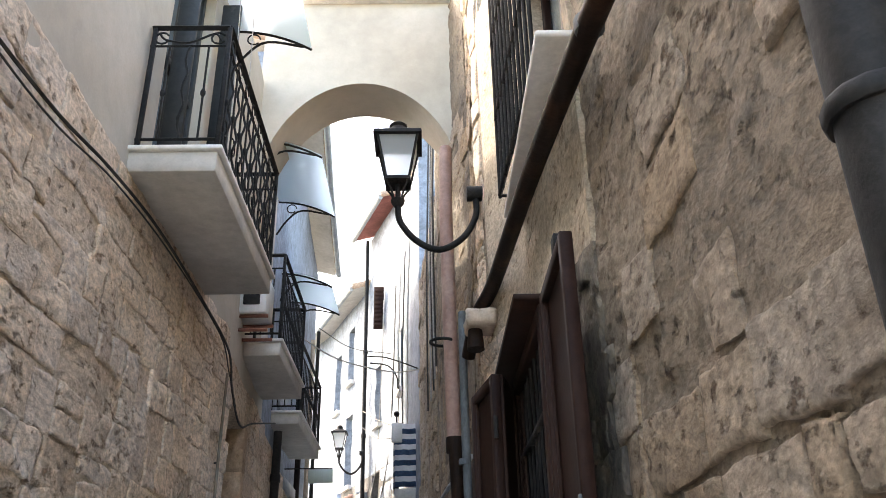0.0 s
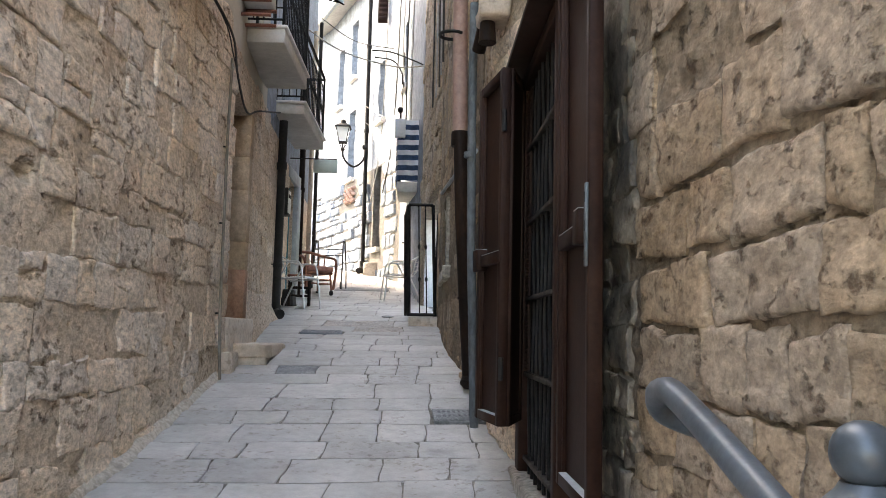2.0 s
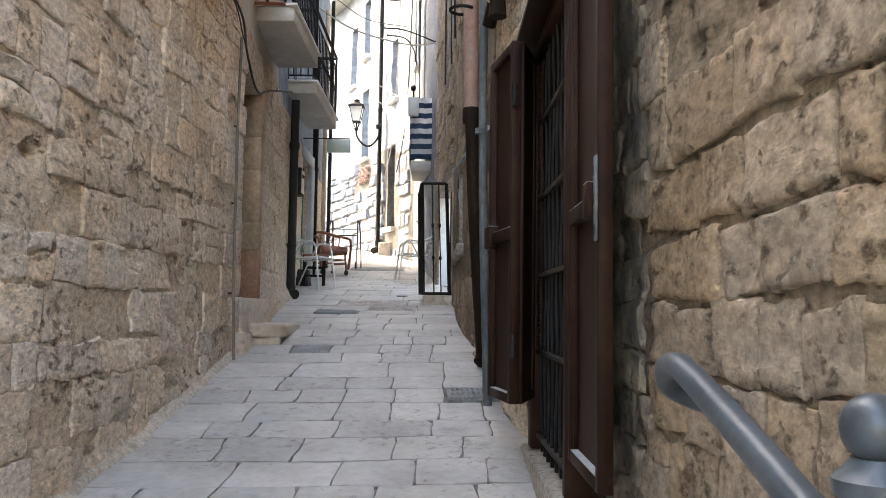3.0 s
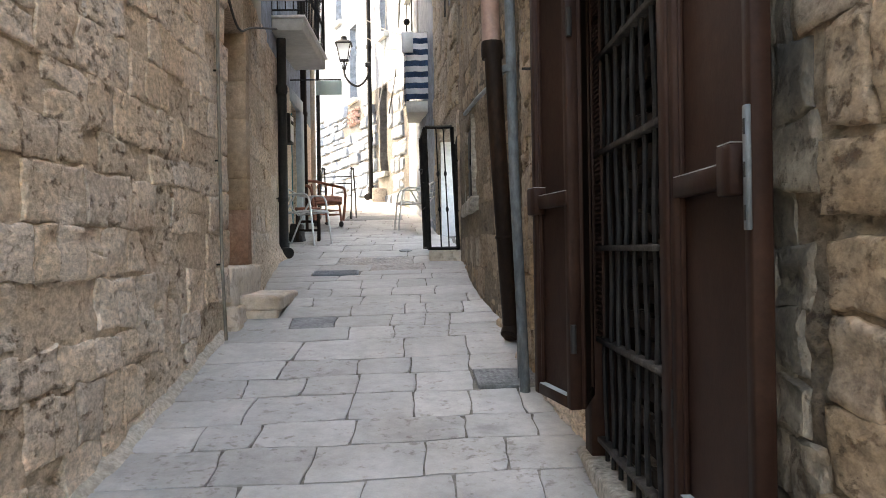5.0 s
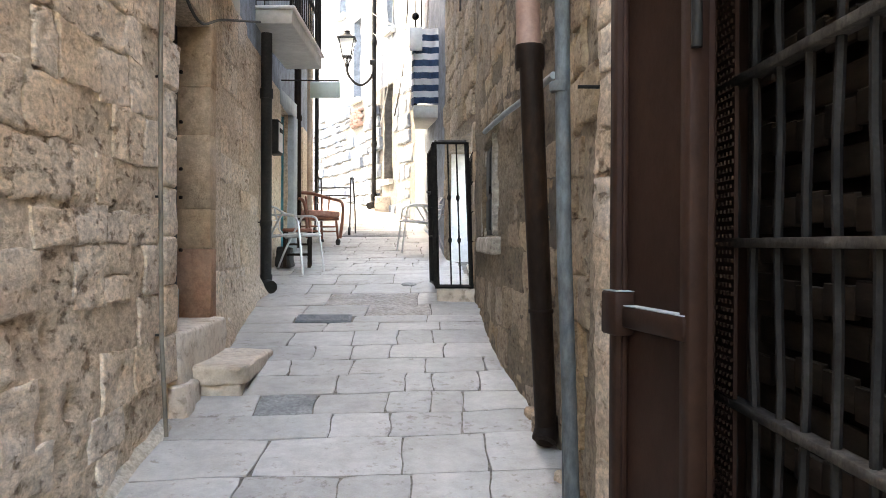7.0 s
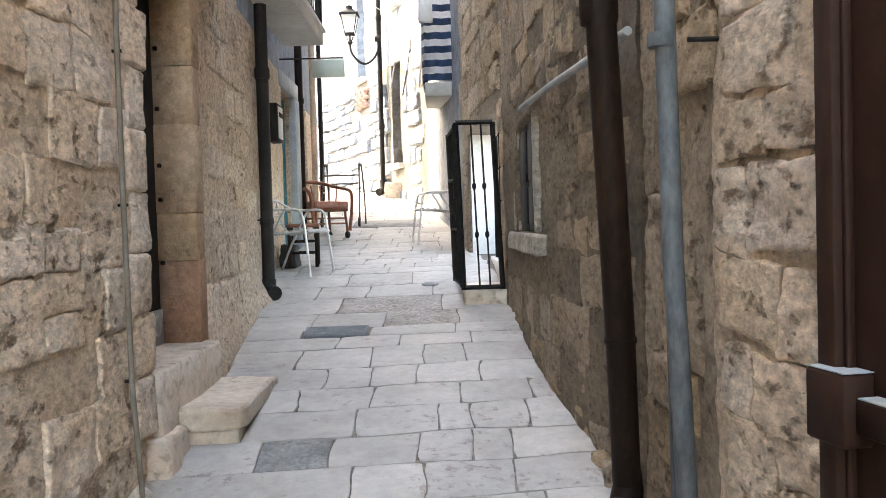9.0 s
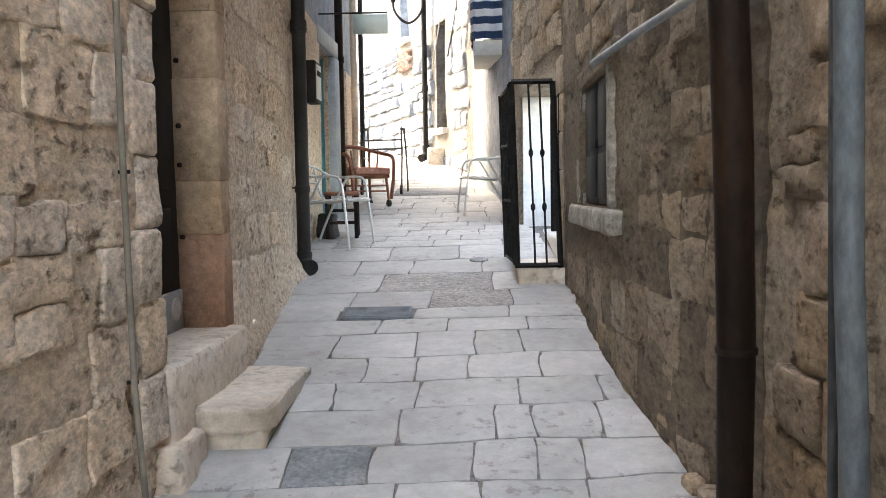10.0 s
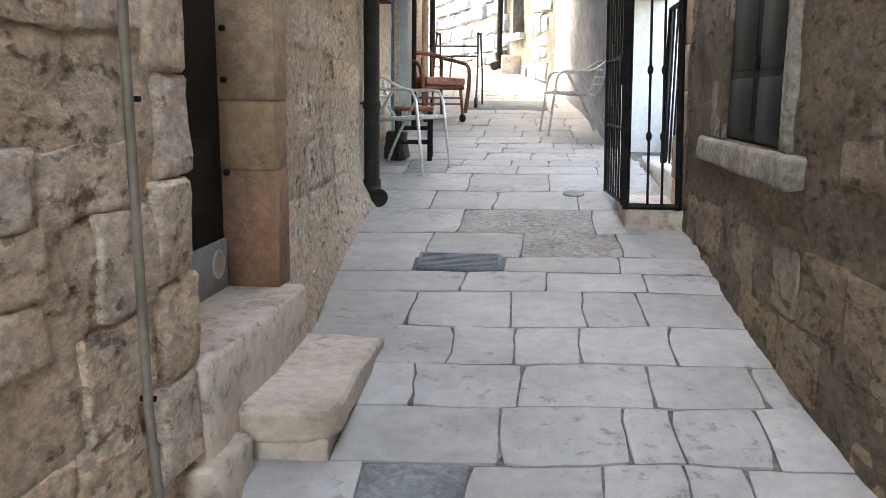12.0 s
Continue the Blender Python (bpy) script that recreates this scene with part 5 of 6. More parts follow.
for y0, y1, z, depth in ((4.05, 5.75, 6.95, 0.72), (7.45, 8.9, 6.85, 0.72), (10.2, 11.3, 6.45, 0.75)):
    t = thing("door_canopy", "curved frosted plastic canopy on black scrolled brackets", "canopy", "canopies over the balcony doors")
    w = lx((y0 + y1) / 2)
    prof = [(w + depth * q / 8, z - 0.02 - 0.22 * (q / 8) ** 2) for q in range(9)]
    bm = bmesh.new()
    va = [[bm.verts.new((x, y, zz + d)) for x, zz in prof] for y, d in ((y0, 0), (y1, 0), (y1, 0.006), (y0, 0.006))]
    for i in range(4):
        for k in range(8):
            bm.faces.new((va[i][k], va[i][k + 1], va[(i + 1) % 4][k + 1], va[(i + 1) % 4][k])).smooth = True
    part("sheet", bm, CANOPY, t)
    for y in (y0 + 0.02, y1 - 0.02):
        part("bracket_arm", sweep([(x, y, zz - 0.014) for x, zz in prof], 0.012, 6), IRON, t)
        part("bracket_strut", sweep(bezier([(w, y, z - 0.5), (w + 0.12, y, z - 0.3), (w + 0.3, y, z - 0.16), (w + depth * 0.9, y, z - 0.22)], 4), 0.012, 6), IRON, t)
        part("bracket_scroll", sweep(arc((w + 0.17, y, z - 0.13), (1, 0, 0), (0, 0, 1), 0.06, 0, 320, 10), 0.008, 5), IRON, t)

ac = thing("air_conditioner", "white air-conditioning unit on rusty wall brackets", "air conditioner")
part("case", box(-1.22, -0.94, 6.92, 7.3, 4.52, 4.92, 0.012), ACM, ac)
part("fan_grille", box(-1.16, -1.0, 6.905, 6.92, 4.6, 4.85, 0.004), BLACK, ac, "dark fan opening")
for z in (4.36, 4.5):
    for y in (6.97, 7.25):
        part("bracket", sweep([(-1.25, y, z), (-0.92, y, z)], 0.018, 6), RATTAN, ac, "rusty steel bracket")

# ---- lanterns ----
def lantern(at, wall_x, label, scale=1.0, bracket_dir=(1, 0)):
    t = thing("wall_lantern", label, "lamp")
    x, y, z = at
    s = scale

    def ring(r, zz):
        return [(x + dx * r * s, y + dy * r * s, z + zz * s) for dx, dy in ((-1, -1), (1, -1), (1, 1), (-1, 1))]

    def frustum(r0, z0, r1, z1):
        bm = bmesh.new()
        a, b = [bm.verts.new(p) for p in ring(r0, z0)], [bm.verts.new(p) for p in ring(r1, z1)]
        for k in range(4):
            bm.faces.new((a[k], a[(k + 1) % 4], b[(k + 1) % 4], b[k]))
        bm.faces.new(a[::-1]), bm.faces.new(b)
        return bm

    part("glass", frustum(0.085, 0.0, 0.15, 0.34), LAMPGL, t, "frosted lantern glass")
    part("bottom_plate", frustum(0.1, -0.03, 0.095, 0.0), IRON, t)
    part("cap_rim", frustum(0.19, 0.342, 0.185, 0.372), IRON, t)
    part("cap", frustum(0.175, 0.373, 0.09, 0.44), IRON, t)
    part("chimney", lathe([(0.09 * s, 0.0), (0.075 * s, 0.03 * s), (0.06 * s, 0.05 * s), (0.075 * s, 0.07 * s), (0.04 * s, 0.1 * s)], 14, at=(x, y, z + 0.441 * s)), IRON, t)
    a, b = ring(0.09, 0.0), ring(0.155, 0.34)
    for k in range(4):
        part("corner_bar", sweep([a[k], b[k]], 0.011 * s, 5), IRON, t)
        part("collar_scroll", sweep([ring(0.085, -0.03)[k], ring(0.05, -0.1)[k], ring(0.03, -0.16)[k]], 0.009 * s, 5), IRON, t)
    part("stem", lathe([(0.02 * s, -0.24 * s), (0.05 * s, -0.2 * s), (0.055 * s, -0.17 * s), (0.02 * s, -0.15 * s), (0.018 * s, -0.03 * s)], 12, at=(x, y, z)), IRON, t)
    dx = wall_x - x
    curve = bezier([(x, y, z - 0.22 * s), (x + 0.03 * dx, y, z - 0.36 * s), (x + 0.22 * dx, y, z - 0.52 * s), (x + 0.5 * dx, y, z - 0.6 * s), (x + 0.78 * dx, y, z - 0.5 * s), (x + 0.94 * dx, y, z - 0.32 * s), (x + 0.95 * dx, y, z - 0.14 * s)], 5)
    part("arm", sweep(curve, 0.025 * s, 10), IRON, t)
    part("wall_plate", sweep([(wall_x - 0.1 * dx / abs(dx), y, z - 0.12 * s), (wall_x + 0.02 * dx / abs(dx), y, z - 0.12 * s)], 0.06 * s, 12), IRON, t)
    return t


lantern((0.385, 5.1, 4.88), 1.02, "black iron street lantern with frosted glass on a curved wall arm")
lantern((-1.48, 19.35, 6.0), -0.9, "black iron street lantern on a curved arm at the bend", 1.0)

# ---- upper window grille over the gate ----
grille = thing("window_grille", "dark iron window bars over a pale stone sill", "window grille")
for k in range(11):
    y = 2.62 + 0.125 * k
    part("bar", sweep([(rx(y) - 0.16, y, 4.03), (rx(y) - 0.16, y, 5.75)], 0.012, 6), IRON, grille)
for z in (4.05, 4.6, 5.2, 5.74):
    part("flat_bar", sweep([(rx(2.6) - 0.16, 2.6, z), (rx(3.88) - 0.16, 3.88, z)], 0.014, 4), IRON, grille)
    for y in (2.61, 3.88):
        part("tie", sweep([(rx(y) - 0.16, y, z), (rx(y) + 0.1, y, z)], 0.012, 4), IRON, grille)
part("sill", box(1.08, 1.35, 2.3, 4.0, 3.95, 3.99, 0.01), MARBLE, grille, "long pale stone sill")
window_2 = thing("window_2", "dark window behind iron bars above the gate", "window", kind="structure")
part("pane", box(1.45, 1.47, 2.55, 3.9, 4.0, 5.75, 0), PANE, window_2)
for y in (2.64, 3.2, 3.78):
    part("window_frame", box(1.4, 1.449, y, y + 0.06, 4.0, 5.7, 0.004), BROWN, window_2)

# ---- flag-hung balcony at the bend ----
fb = thing("balcony", "small balcony hung with blue and white striped cloth", "balcony")
fx0, fx1, fy0, fy1, fz = 0.03, 0.45, 14.2, 15.4, 4.0
part("slab", box(fx0, fx1 + 0.1, fy0, fy1, fz - 0.05, fz + 0.14, 0.01), CONC, fb)
for k in range(9):
    part("baluster", sweep([(fx0 + 0.02, fy0 + 0.05 + 0.14 * k, fz + 0.14), (fx0 + 0.02, fy0 + 0.05 + 0.14 * k, fz + 1.15)], 0.012, 5), IRON, fb)
part("top_rail", sweep([(0.4, fy0 + 0.02, fz + 1.15), (fx0 + 0.02, fy0 + 0.02, fz + 1.15), (fx0 + 0.02, fy1, fz + 1.15)], 0.02, 4), IRON, fb)
cloth = thing("striped_cloth", "blue and white striped cloth hung over the balcony", "cloth")
n = 12
for k in range(n):
    z0, z1 = fz + 0.16 + 1.1 * k / n, fz + 0.16 + 1.1 * (k + 1) / n - 0.002
    bm = bmesh.new()
    pts = [(0.42, fy0 - 0.012)] + [(0.42 - 0.38 * q / 8, fy0 - 0.02 - 0.02 * math.sin(q * 1.6)) for q in range(9)] + [(fx0 - 0.012 - 0.02 * math.sin(q * 1.4), fy0 + 0.1 * q) for q in range(1, 12)]
    a, b = [bm.verts.new((x, y, z0)) for x, y in pts], [bm.verts.new((x, y, z1)) for x, y in pts]
    for i in range(len(pts) - 1):
        bm.faces.new((a[i], a[i + 1], b[i + 1], b[i])).smooth = True
    bmesh.ops.solidify(bm, geom=bm.faces[:], thickness=0.006)
    part("stripe", bm, BLUE if k % 2 == 0 else CLOTH, cloth)
tank = thing("meter_box", "white box and dark finial on the striped balcony", "box")
part("case", box(-0.03, 0.16, 14.1, 14.17, 4.92, 5.26, 0.01), ACM, tank)
bm = bmesh.new()
bmesh.ops.create_uvsphere(bm, u_segments=14, v_segments=10, radius=0.055, matrix=Matrix.Translation((0.06, 14.13, 5.42)))
part("ball", bm, IRON, tank, "dark ball finial", smooth=True)
part("stem", sweep([(0.06, 14.13, 5.26), (0.06, 14.13, 5.38)], 0.015, 6), IRON, tank)
aerial = thing("aerial", "thin black television aerial arm", "aerial")
part("boom", sweep(bezier([(0.45, 13.0, 5.9), (0.2, 13.0, 6.0), (-0.1, 13.0, 6.1), (-0.4, 13.0, 6.12)], 4), 0.012, 5), IRON, aerial)
part("arm", sweep(bezier([(-0.35, 13.0, 6.0), (-0.05, 13.0, 5.95), (0.1, 13.0, 5.75), (0.12, 13.0, 5.55)], 4), 0.012, 5), IRON, aerial)
part("mast", sweep([(0.14, 13.0, 6.1), (0.14, 13.0, 5.5)], 0.008, 5), IRON, aerial)


# ---- far windows ----
def far_window(o, xs, out, label, material):
    t = thing("house_window", label, "window", "windows of the far house")
    y0, y1, z0, z1 = o
    a = Vector((xs(y0), y0, 0))
    d = Vector((xs(y1), y1, 0)) - a
    nrm = Vector((d.y, -d.x, 0)).normalized() * (1 if out > 0 else -1)

    def slab_(u0, u1, w0, w1, din, dout):
        bm = bmesh.new()
        v = [bm.verts.new(a + d * u + nrm * q + Vector((0, 0, w))) for q in (din, dout) for u, w in ((u0, w0), (u1, w0), (u1, w1), (u0, w1))]
        for f in ((0, 1, 2, 3), (7, 6, 5, 4), (0, 4, 5, 1), (1, 5, 6, 2), (2, 6, 7, 3), (3, 7, 4, 0)):
            bm.faces.new([v[i] for i in f])
        return bm

    part("pane", slab_(0.02, 0.98, z0, z1, 0.2, 0.22), PANE, t)
    for u in (0.0, 0.46, 0.92):
        part("stile", slab_(u, u + 0.08, z0, z1, 0.14, 0.199), material, t)
    for k in range(5):
        w = z0 + (z1 - z0 - 0.06) * k / 4
        part("glazing_bar", slab_(0.08, 0.92, w, w + 0.06, 0.15, 0.198), material, t)
    part("sill", slab_(-0.1, 1.1, z0 - 0.1, z0 - 0.004, -0.1, 0.19), MARBLE, t)


for o in FARWIN:
    far_window(o, rx, 1, "tall dark window with grey glazing bars in the sunlit wall", SHUTTER)
far_window((16.35, 16.85, 6.6, 8.0), rx, 1, "small window with closed green-grey shutters", SHUTTER)
shut = thing("window_shutter", "grey-brown louvred shutter folded open on the far house", "shutter")
part("leaf", box(-0.66, -0.42, 18.3, 18.34, 8.6, 9.7, 0.006), BROWN, shut)
for k in range(9):
    part("louvre", box(-0.64, -0.44, 18.285, 18.3, 8.68 + 0.11 * k, 8.75 + 0.11 * k, 0.003), BROWN, shut)
brick_patch = thing("brick_patch", "patch of red bricks under the far window", "brickwork", kind="structure")
for r in range(5):
    for c in range(3):
        y = 20.55 + 0.27 * c + (0.12 if r % 2 else 0)
        part("brick", box(rx(y) - 0.12, rx(y) + 0.1, y, y + 0.25, 4.75 + 0.08 * r, 4.82 + 0.08 * r, 0.005), BRICKR, brick_patch)
plinth = thing("plinth", "pale stone plinth at the foot of the bend", "plinth", kind="structure")
part("block", rough_block(-0.85, 0.1, 18.75, 19.2, 2.3, 3.05, 0.02), STEPST, plinth)


# ---- cables ----
def cable(pts, r=0.008, material=CABLE, label="sagging black cable along the wall", n=6):
    t = thing("cable", label, "cable")
    part("strand", sweep(bezier(pts, n), r, 5), material, t)


cable([(-1.16, -1, 3.95), (-1.15, 1.5, 3.84), (-1.14, 2.6, 3.86), (-1.13, 3.4, 3.97), (-1.13, 4.3, 4.05), (-1.12, 5.5, 4.02), (-1.1, 6.3, 3.92), (-1.1, 6.55, 3.65), (-1.15, 7.2, 3.5), (-1.2, 8.0, 3.72), (-1.3, 9.8, 4.18)], 0.010)
cable([(-1.16, -1, 3.88), (-1.15, 1.4, 3.8), (-1.14, 2.6, 3.80), (-1.13, 3.5, 3.94), (-1.12, 4.6, 4.0), (-1.11, 6.0, 3.96), (-1.13, 6.5, 3.8), (-1.16, 7.0, 3.62)], 0.006)
cable([(-1.4, 11.5, 6.0), (-0.8, 12.0, 5.75), (0.0, 12.6, 5.72), (0.5, 12.9, 5.85)], 0.012, WIRE, "pale cable strung across the lane")
cable([(-0.95, 19.4, 6.9), (-0.5, 17.5, 6.2), (0.05, 14.6, 5.3)], 0.01, CABLE, "thin cable from the downpipe to the balcony")
cable([(-0.95, 19.4, 6.5), (-0.5, 17.5, 5.8), (0.05, 14.6, 5.1)], 0.008, CABLE, "thin cable from the downpipe to the balcony")
cable([(-1.6, 15.5, 7.6), (-1.0, 16.5, 7.5), (-0.2, 17.5, 7.7)], 0.009, CABLE, "thin cable strung across the lane")
for k in range(5):
    cable([(rx(8.2 + 0.5 * k) - 0.05, 8.2 + 0.5 * k, 9.0), (rx(8.4 + 0.5 * k) - 0.09, 8.5 + 0.5 * k, 6.5), (rx(8.8 + 0.5 * k) - 0.06, 8.9 + 0.5 * k, 4.6)], 0.012, WIRE if k % 2 else CABLE, "loose cable hanging down the wall")
for k in range(5):
    y = 14.6 + 0.9 * k
    cable([(rx(y) - 0.05, y, 9.3), (rx(y) - 0.1, y + 0.2, 7.4), (rx(y + 0.4) - 0.06, y + 0.6, 5.6), (rx(y + 1) - 0.05, y + 1.0, 4.6)], 0.014, CABLE if k % 2 else WIRE, "loose cable hanging down the bleached wall")
for k in range(2):
    cable([(-0.95 + 0.12 * k, 4.9, 6.9), (-0.93 + 0.12 * k, 4.95, 5.6), (-0.9 + 0.12 * k, 5.0, 4.4)], 0.004, WIRE, "thin washing line cord beside the balcony", 3)

# ---- drain covers ----
grate = thing("drain_cover", "slate-grey rectangular drain cover set in the paving", "drain cover", at=(-0.605, 9.12, gz(9.12)))
grate.rotation_euler = (math.atan(0.135), 0, radians(3))
part("plate", box(-0.235, 0.235, -0.135, 0.135, -0.03, 0.010, 0.004), GRATE, grate)
for k in range(11):
    part("rib", box(-0.215, 0.215, -0.115 + 0.0215 * k, -0.103 + 0.0215 * k, 0.0101, 0.014, 0), GRATE, grate)
lid = thing("drain_cover", "square worn metal cover beside the gate", "drain cover", at=(0.83, 5.58, gz(5.58)))
lid.rotation_euler = (math.atan(0.18), 0, radians(3))
part("rim", box(-0.19, 0.19, -0.16, 0.16, -0.03, 0.008, 0.003), SLAB_D, lid)
part("plate", box(-0.17, 0.17, -0.14, 0.14, 0.0082, 0.012, 0.002), SLAB_D, lid)
for i in range(9):
    for j in range(8):
        part("stud", box(-0.158 + 0.037 * i, -0.138 + 0.037 * i, -0.128 + 0.034 * j, -0.112 + 0.034 * j, 0.0122, 0.015, 0), SLAB_D, lid)
disc = thing("drain_cover", "small round grey cover in the paving", "drain cover", at=(0.08, 10.7, gz(10.7)))
disc.rotation_euler = (math.atan(0.14), 0, 0)
part("plate", lathe([(0.08, -0.02), (0.08, 0.008), (0.07, 0.011)], 18), SLAB_D, disc)
# a cast shadow on the paving, put in as a thin dark slab
shade_mat = thing("shadow_patch", "cast shadow laid as a dark patch by the walking frame", "patch", kind="structure", at=(-0.6, 15.35, gz(15.35)))
shade_mat.rotation_euler = (math.atan(0.15), 0, 0)
part("patch", box(-0.5, 0.5, -0.35, 0.35, -0.02, 0.006, 0.004), SLAB_D, shade_mat)


# ---- paving slabs ----
def row_line(k, x):
    """How far the joint before row k wanders at x."""
    p = Vector((x * 1.9, 3.7 * k, 0.5))
    return 0.07 * x + 0.032 * noise.noise(p) + 0.010 * noise.noise(p * 4.3) + 0.004 * noise.noise(p * 13)


def cross_line(x, y):
    """How far a joint that runs up the lane at x wanders at y."""
    p = Vector((x * 31.7, y * 3.1, 2.5))
    return 0.024 * noise.noise(p) + 0.009 * noise.noise(p * 3.7) + 0.004 * noise.noise(p * 9)


def slab_shape(k, ya, yb, a, b, lift, tilt):
    """Vertices and faces of the paving slab between two rows' lines and two cross joints: worn edges, a gently uneven top."""
    cuts = lambda n, g: [0.0, g] + [q / n for q in range(1, n)] + [1 - g, 1.0]
    us, ws = cuts(6, 0.025), cuts(4, 0.035)
    e, f = len(us) - 1, len(ws) - 1
    corner = [0.022 * abs(noise.noise(Vector((a * 9 + q * 5.3, ya * 7 + b, q)))) for q in range(4)]
    verts, faces, top, low = [], [], {}, {}
    for i, u in enumerate(us):
        for j, w in enumerate(ws):
            x = a + (b - a) * u
            y0, y1 = ya + row_line(k, x), yb + row_line(k + 1, x)
            y = y0 + (y1 - y0) * w
            x = a + cross_line(a, y) + (b + cross_line(b, y) - a - cross_line(a, y)) * u
            gap = 0.0035 + 0.003 * abs(noise.noise(Vector((x * 6, y * 6, 9))))
            wear = max(0.0, 1 - 4.5 * min(u, 1 - u)) * max(0.0, 1 - 3.5 * min(w, 1 - w)) * corner[(u > 0.5) + 2 * (w > 0.5)]
            x += (gap + wear) * (1 - 2 * u)
            y += (gap + wear) * (1 - 2 * w)
            edge = i in (0, e) or j in (0, f)
            z = gz(y) + lift + tilt * (u - 0.5) - (0.0035 if edge else 0) + 0.004 * noise.noise(Vector((x * 4, y * 4, k)))
            top[i, j] = len(verts)
            verts.append((x, y, z))
            if edge:
                low[i, j] = len(verts)
                verts.append((x, y, z - 0.03))
    for i in range(e):
        for j in range(f):
            faces.append((top[i, j], top[i + 1, j], top[i + 1, j + 1], top[i, j + 1]))
    ring = [(i, 0) for i in range(e)] + [(e, j) for j in range(f)] + [(i, f) for i in range(e, 0, -1)] + [(0, j) for j in range(f, 0, -1)]
    for p, q in zip(ring, ring[1:] + ring[:1]):
        faces.append((top[q], top[p], low[p], low[q]))
    return verts, faces


ROWS = ((3.80, (-0.5, 0.05, 0.45, 0.85)), (4.18, (-0.66, -0.22, 0.32, 0.72)), (4.60, (-0.83, -0.54, -0.05, 0.53, 0.92)), (4.94, (-0.67, -0.1, 0.25, 0.59, 0.89)), (5.36, (-0.76, -0.42, -0.1, 0.26, 0.62)), (5.68, (-0.6, -0.11, 0.23, 0.62)), (6.02, (-0.55, 0.18, 0.62)),
        (6.49, (-0.24, 0.1, 0.51)), (6.83, (-0.72, -0.37, 0.06, 0.33, 0.52)), (7.17, (-0.85, -0.29, 0.15, 0.34, 0.64)), (7.53, (-0.65, -0.23, 0.28, 0.69)), (7.88, (-0.54, -0.25, 0.02, 0.42)),
        (8.27, (-0.77, -0.29, 0.06, 0.33)), (8.70, (-0.55, -0.11, 0.39)), (9.00, (-0.85, -0.36, 0.29)), (9.26, (-0.82, -0.26, 0.32)), (9.72, (-0.68, 0.19)), (10.28, (-0.93, -0.49, 0.1)), (10.78, (-0.7, -0.1)))
rng = random.Random(5)
rows = list(ROWS)
y = 3.80
while y > -5:
    y -= rng.uniform(0.3, 0.42)
    rows.insert(0, (y, None))
y = 11.33
while y < 21.5:
    rows.append((y, None))
    y += rng.uniform(0.28, 0.42)
pavement = thing("pavement", "worn pale limestone paving slabs with dark open joints", "pavement", kind="structure")
rest_v, rest_f = [], []
count = 0
for k, ((ya, js), (yb, _)) in enumerate(zip(rows, rows[1:])):
    ym = (ya + yb) / 2
    xl, xr = lx(min(ym, 17.3)) - 0.08, rx(ym) + 0.08
    if ym > 17.3:
        xl = rx(ym) - 3.5
    if js is None:
        js, x = [], xl + rng.uniform(0.3, 0.6)
        while x < xr - 0.25:
            js.append(x)
            x += rng.uniform(0.3, 0.68)
    edges = [xl, *js, xr]
    for a, b in zip(edges, edges[1:]):
        xm = (a + b) / 2
        dark = abs(ya - 6.83) < 0.01 and abs(a + 0.72) < 0.01
        cover = (abs(ya - 9.0) < 0.01 and abs(a + 0.85) < 0.01) or (5.3 < ym < 5.8 and xm > 0.65)
        if cover:
            continue
        pitted = 9.2 < ya < 10.0 and -0.5 < xm < 0.5
        verts, faces = slab_shape(k, ya, yb, a, b, rng.uniform(-0.002, 0.002), rng.uniform(-0.004, 0.004))
        if 2.5 < ym < 16 and count < 300:
            me = bpy.data.meshes.new("paving_slab")
            me.from_pydata(verts, [], faces)
            me.shade_smooth()
            me.set_sharp_from_angle(angle=radians(50))
            me.materials.append(SLAB_P if pitted else SLAB_D if dark else SLAB)
            new("paving_slab", me).parent = pavement
            count += 1
        else:
            q0 = len(rest_v)
            rest_v += verts
            rest_f += [tuple(q + q0 for q in f) for f in faces]
me = bpy.data.meshes.new("far_paving")
me.from_pydata(rest_v, [], rest_f)
me.shade_smooth()
me.set_sharp_from_angle(angle=radians(50))
me.materials.append(SLAB)
far_paving = tagged(new("far_paving", me), kind="stuff")
far_paving.parent = pavement

# ---- stonework of the walls ----
def in_pocket(y, z, w, h):
    return any(abs(y - p[0]) < w / 2 + p[2] * 0.2 and abs(z - p[1]) < h / 2 + p[3] * 0.2 for p in POCKETS)


lay_stones(wall_left_near, lx, -1, 0.6, 6.64, 0.2, 3.95, (0.17, 0.29), (0.18, 0.44), STONE_L, 1, depth=0.004, gap=0.007, worn=0.008, rough=1.3, drop=0.14, near=(4.3, 1.9), skip=lambda y, z, w, h: z + h / 2 < gz(y) - 0.1 or in_pocket(y, z, w, h))
lay_stones(wall_left_far, lx, -1, 7.98, 10.3, 1.6, 3.95, (0.2, 0.3), (0.25, 0.5), STONE_L, 2, drop=0.3, step=0.04)
COURSES = ((1.10, 1.31, (-0.6, -0.2, 0.2, 0.55, 0.9, 1.2, 1.45, 1.72, 2.0, 2.34)), (1.31, 1.51, (-0.6, -0.15, 0.3, 0.62, 1.0, 1.27, 1.5, 1.8, 2.12, 2.34)),
           (1.52, 1.71, (-0.6, -0.3, 0.2, 0.6, 1.1, 1.71, 2.34)), (1.73, 1.93, (-0.6, -0.1, 0.4, 0.92, 1.11, 1.57, 1.88, 2.34)), (1.95, 2.2, (-0.6, -0.1, 0.5, 0.9, 1.27, 1.63, 2.12, 2.34)))
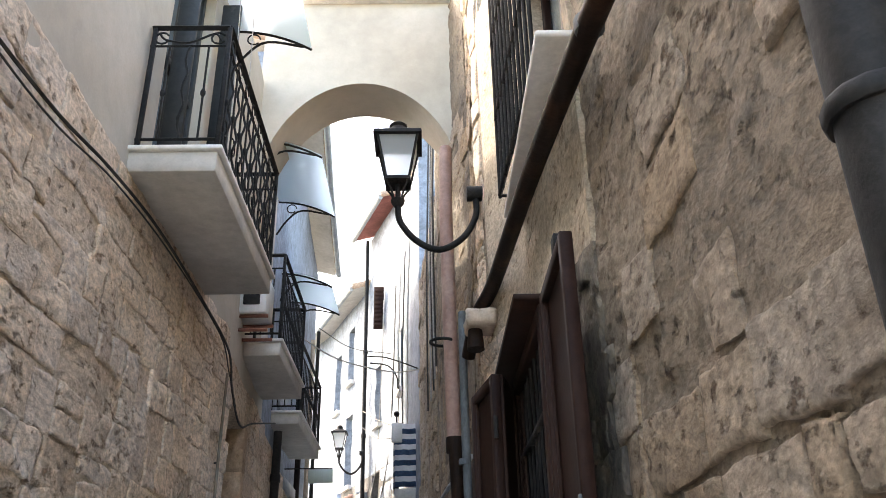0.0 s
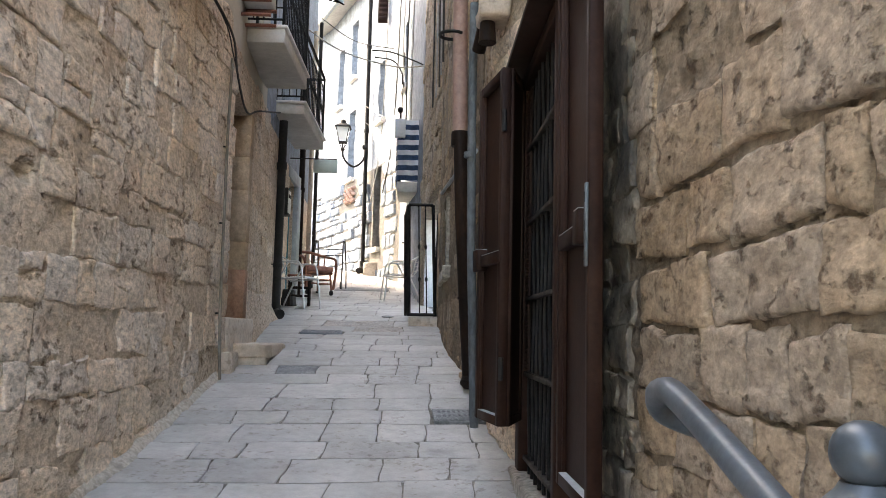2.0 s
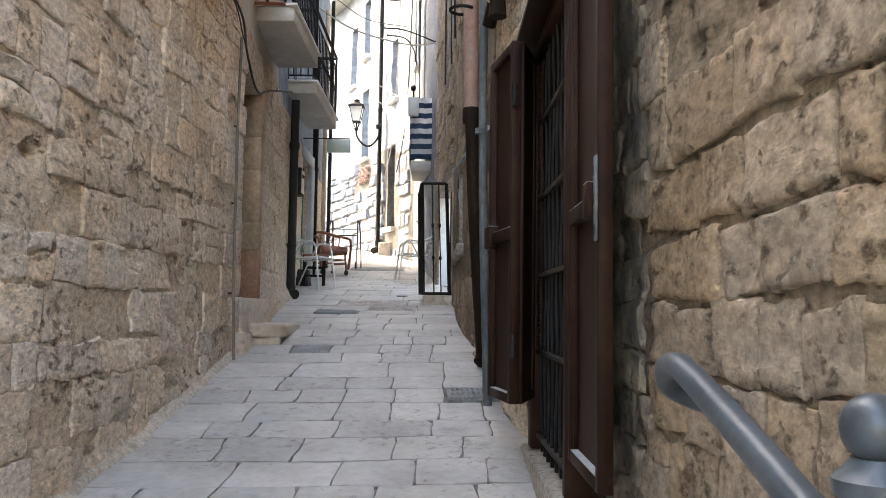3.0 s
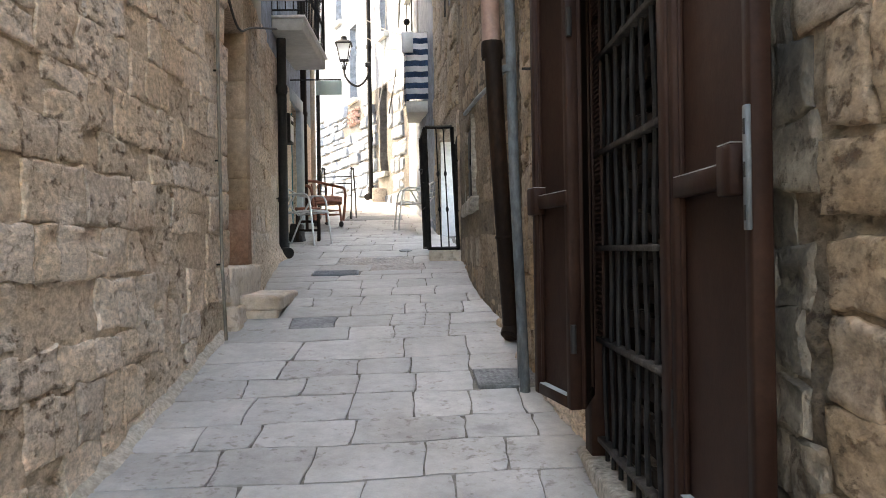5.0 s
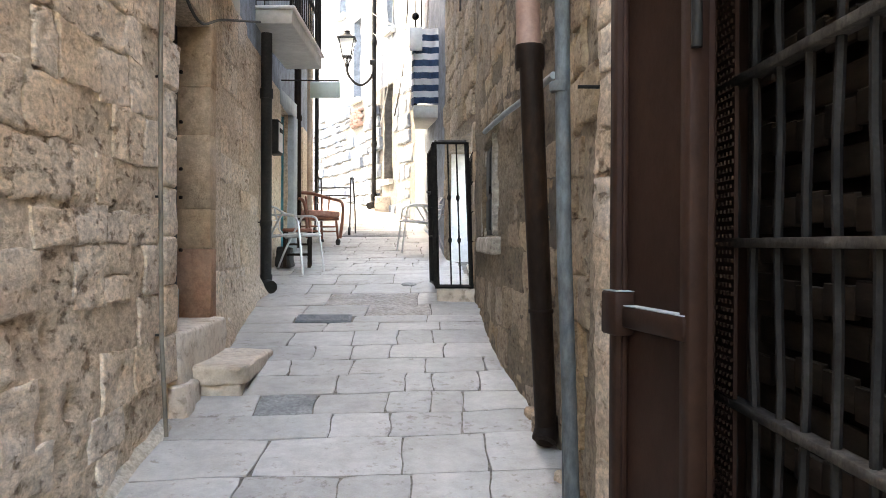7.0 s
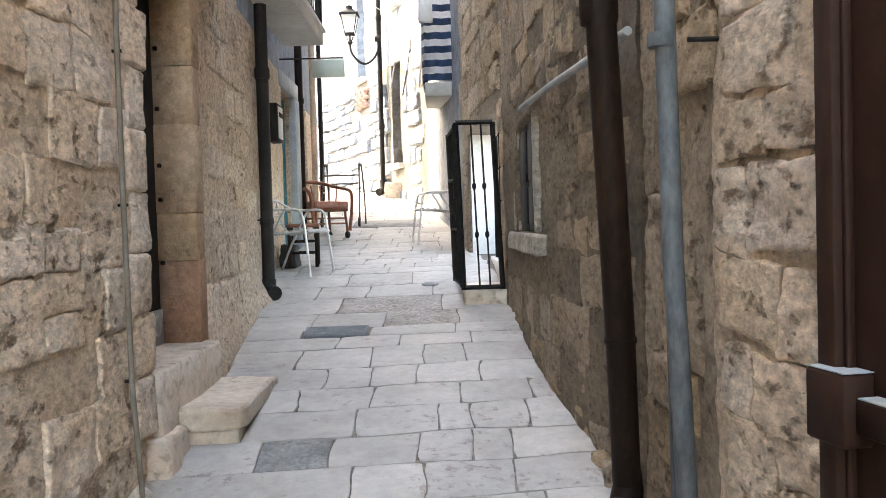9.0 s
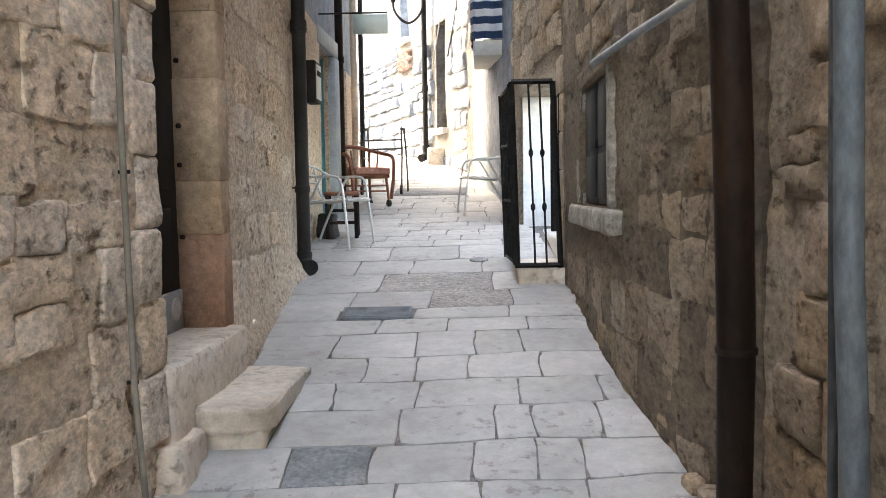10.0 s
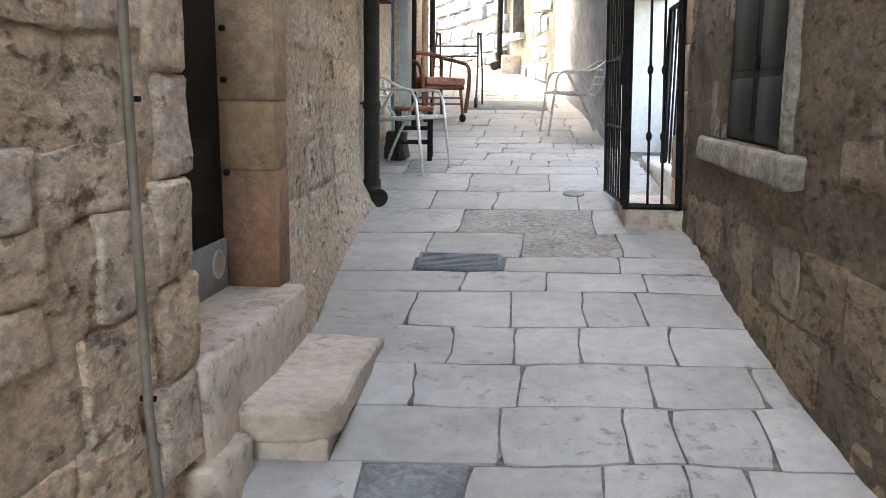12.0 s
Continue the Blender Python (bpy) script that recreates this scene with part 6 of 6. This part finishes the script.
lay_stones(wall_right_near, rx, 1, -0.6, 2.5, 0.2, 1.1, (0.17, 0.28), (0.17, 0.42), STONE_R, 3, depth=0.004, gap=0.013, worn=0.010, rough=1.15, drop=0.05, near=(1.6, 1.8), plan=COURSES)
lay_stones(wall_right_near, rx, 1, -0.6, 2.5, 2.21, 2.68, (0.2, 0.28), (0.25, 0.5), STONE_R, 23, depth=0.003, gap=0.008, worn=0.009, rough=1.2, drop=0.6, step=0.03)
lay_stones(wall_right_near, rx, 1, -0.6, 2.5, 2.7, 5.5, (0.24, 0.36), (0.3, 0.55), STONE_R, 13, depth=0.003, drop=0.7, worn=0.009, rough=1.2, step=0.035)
lay_stones(wall_right_strip, rx, 1, 2.35, 2.97, 0.4, 3.0, (0.12, 0.22), (0.12, 0.26), GAPSTONE, 14, depth=0.01, gap=0.012, drop=0.1, rough=1.8)
lay_stones(wall_right_pier, rx, 1, 4.36, 5.4, 0.6, 3.38, (0.16, 0.28), (0.16, 0.36), STONE_L, 4, depth=0.004, gap=0.007, worn=0.009, rough=1.2, drop=0.08)
lay_stones(wall_right_pipes, rx, 1, 5.02, 5.4, 3.4, 8.8, (0.16, 0.28), (0.15, 0.2), STONE_L, 15, depth=0.006, gap=0.009, rough=1.2, step=0.032, near=(5.2, 2.2))
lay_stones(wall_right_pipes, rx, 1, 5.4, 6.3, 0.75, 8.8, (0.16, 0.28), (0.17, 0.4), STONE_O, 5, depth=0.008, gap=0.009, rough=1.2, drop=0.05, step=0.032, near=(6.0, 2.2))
lay_stones(wall_right_window, rx, 1, 6.32, 9.9, 1.0, 6.5, (0.18, 0.3), (0.2, 0.4), DAMPST, 6, depth=0.005, gap=0.008, worn=0.008, drop=0.42, step=0.035,
           skip=lambda y, z, w, h: 7.75 < y + w / 2 and y - w / 2 < 9.6 and 1.98 < z + h / 2 and z - h / 2 < 3.08)
lay_stones(wall_right_door, rx, 1, 9.97, 13.15, 1.5, 7.2, (0.2, 0.3), (0.22, 0.45), STONE_R, 7, depth=0.02, drop=0.1, step=0.06,
           skip=lambda y, z, w, h: 10.3 < y + w / 2 and y - w / 2 < 12.65 and z - h / 2 < 3.3)
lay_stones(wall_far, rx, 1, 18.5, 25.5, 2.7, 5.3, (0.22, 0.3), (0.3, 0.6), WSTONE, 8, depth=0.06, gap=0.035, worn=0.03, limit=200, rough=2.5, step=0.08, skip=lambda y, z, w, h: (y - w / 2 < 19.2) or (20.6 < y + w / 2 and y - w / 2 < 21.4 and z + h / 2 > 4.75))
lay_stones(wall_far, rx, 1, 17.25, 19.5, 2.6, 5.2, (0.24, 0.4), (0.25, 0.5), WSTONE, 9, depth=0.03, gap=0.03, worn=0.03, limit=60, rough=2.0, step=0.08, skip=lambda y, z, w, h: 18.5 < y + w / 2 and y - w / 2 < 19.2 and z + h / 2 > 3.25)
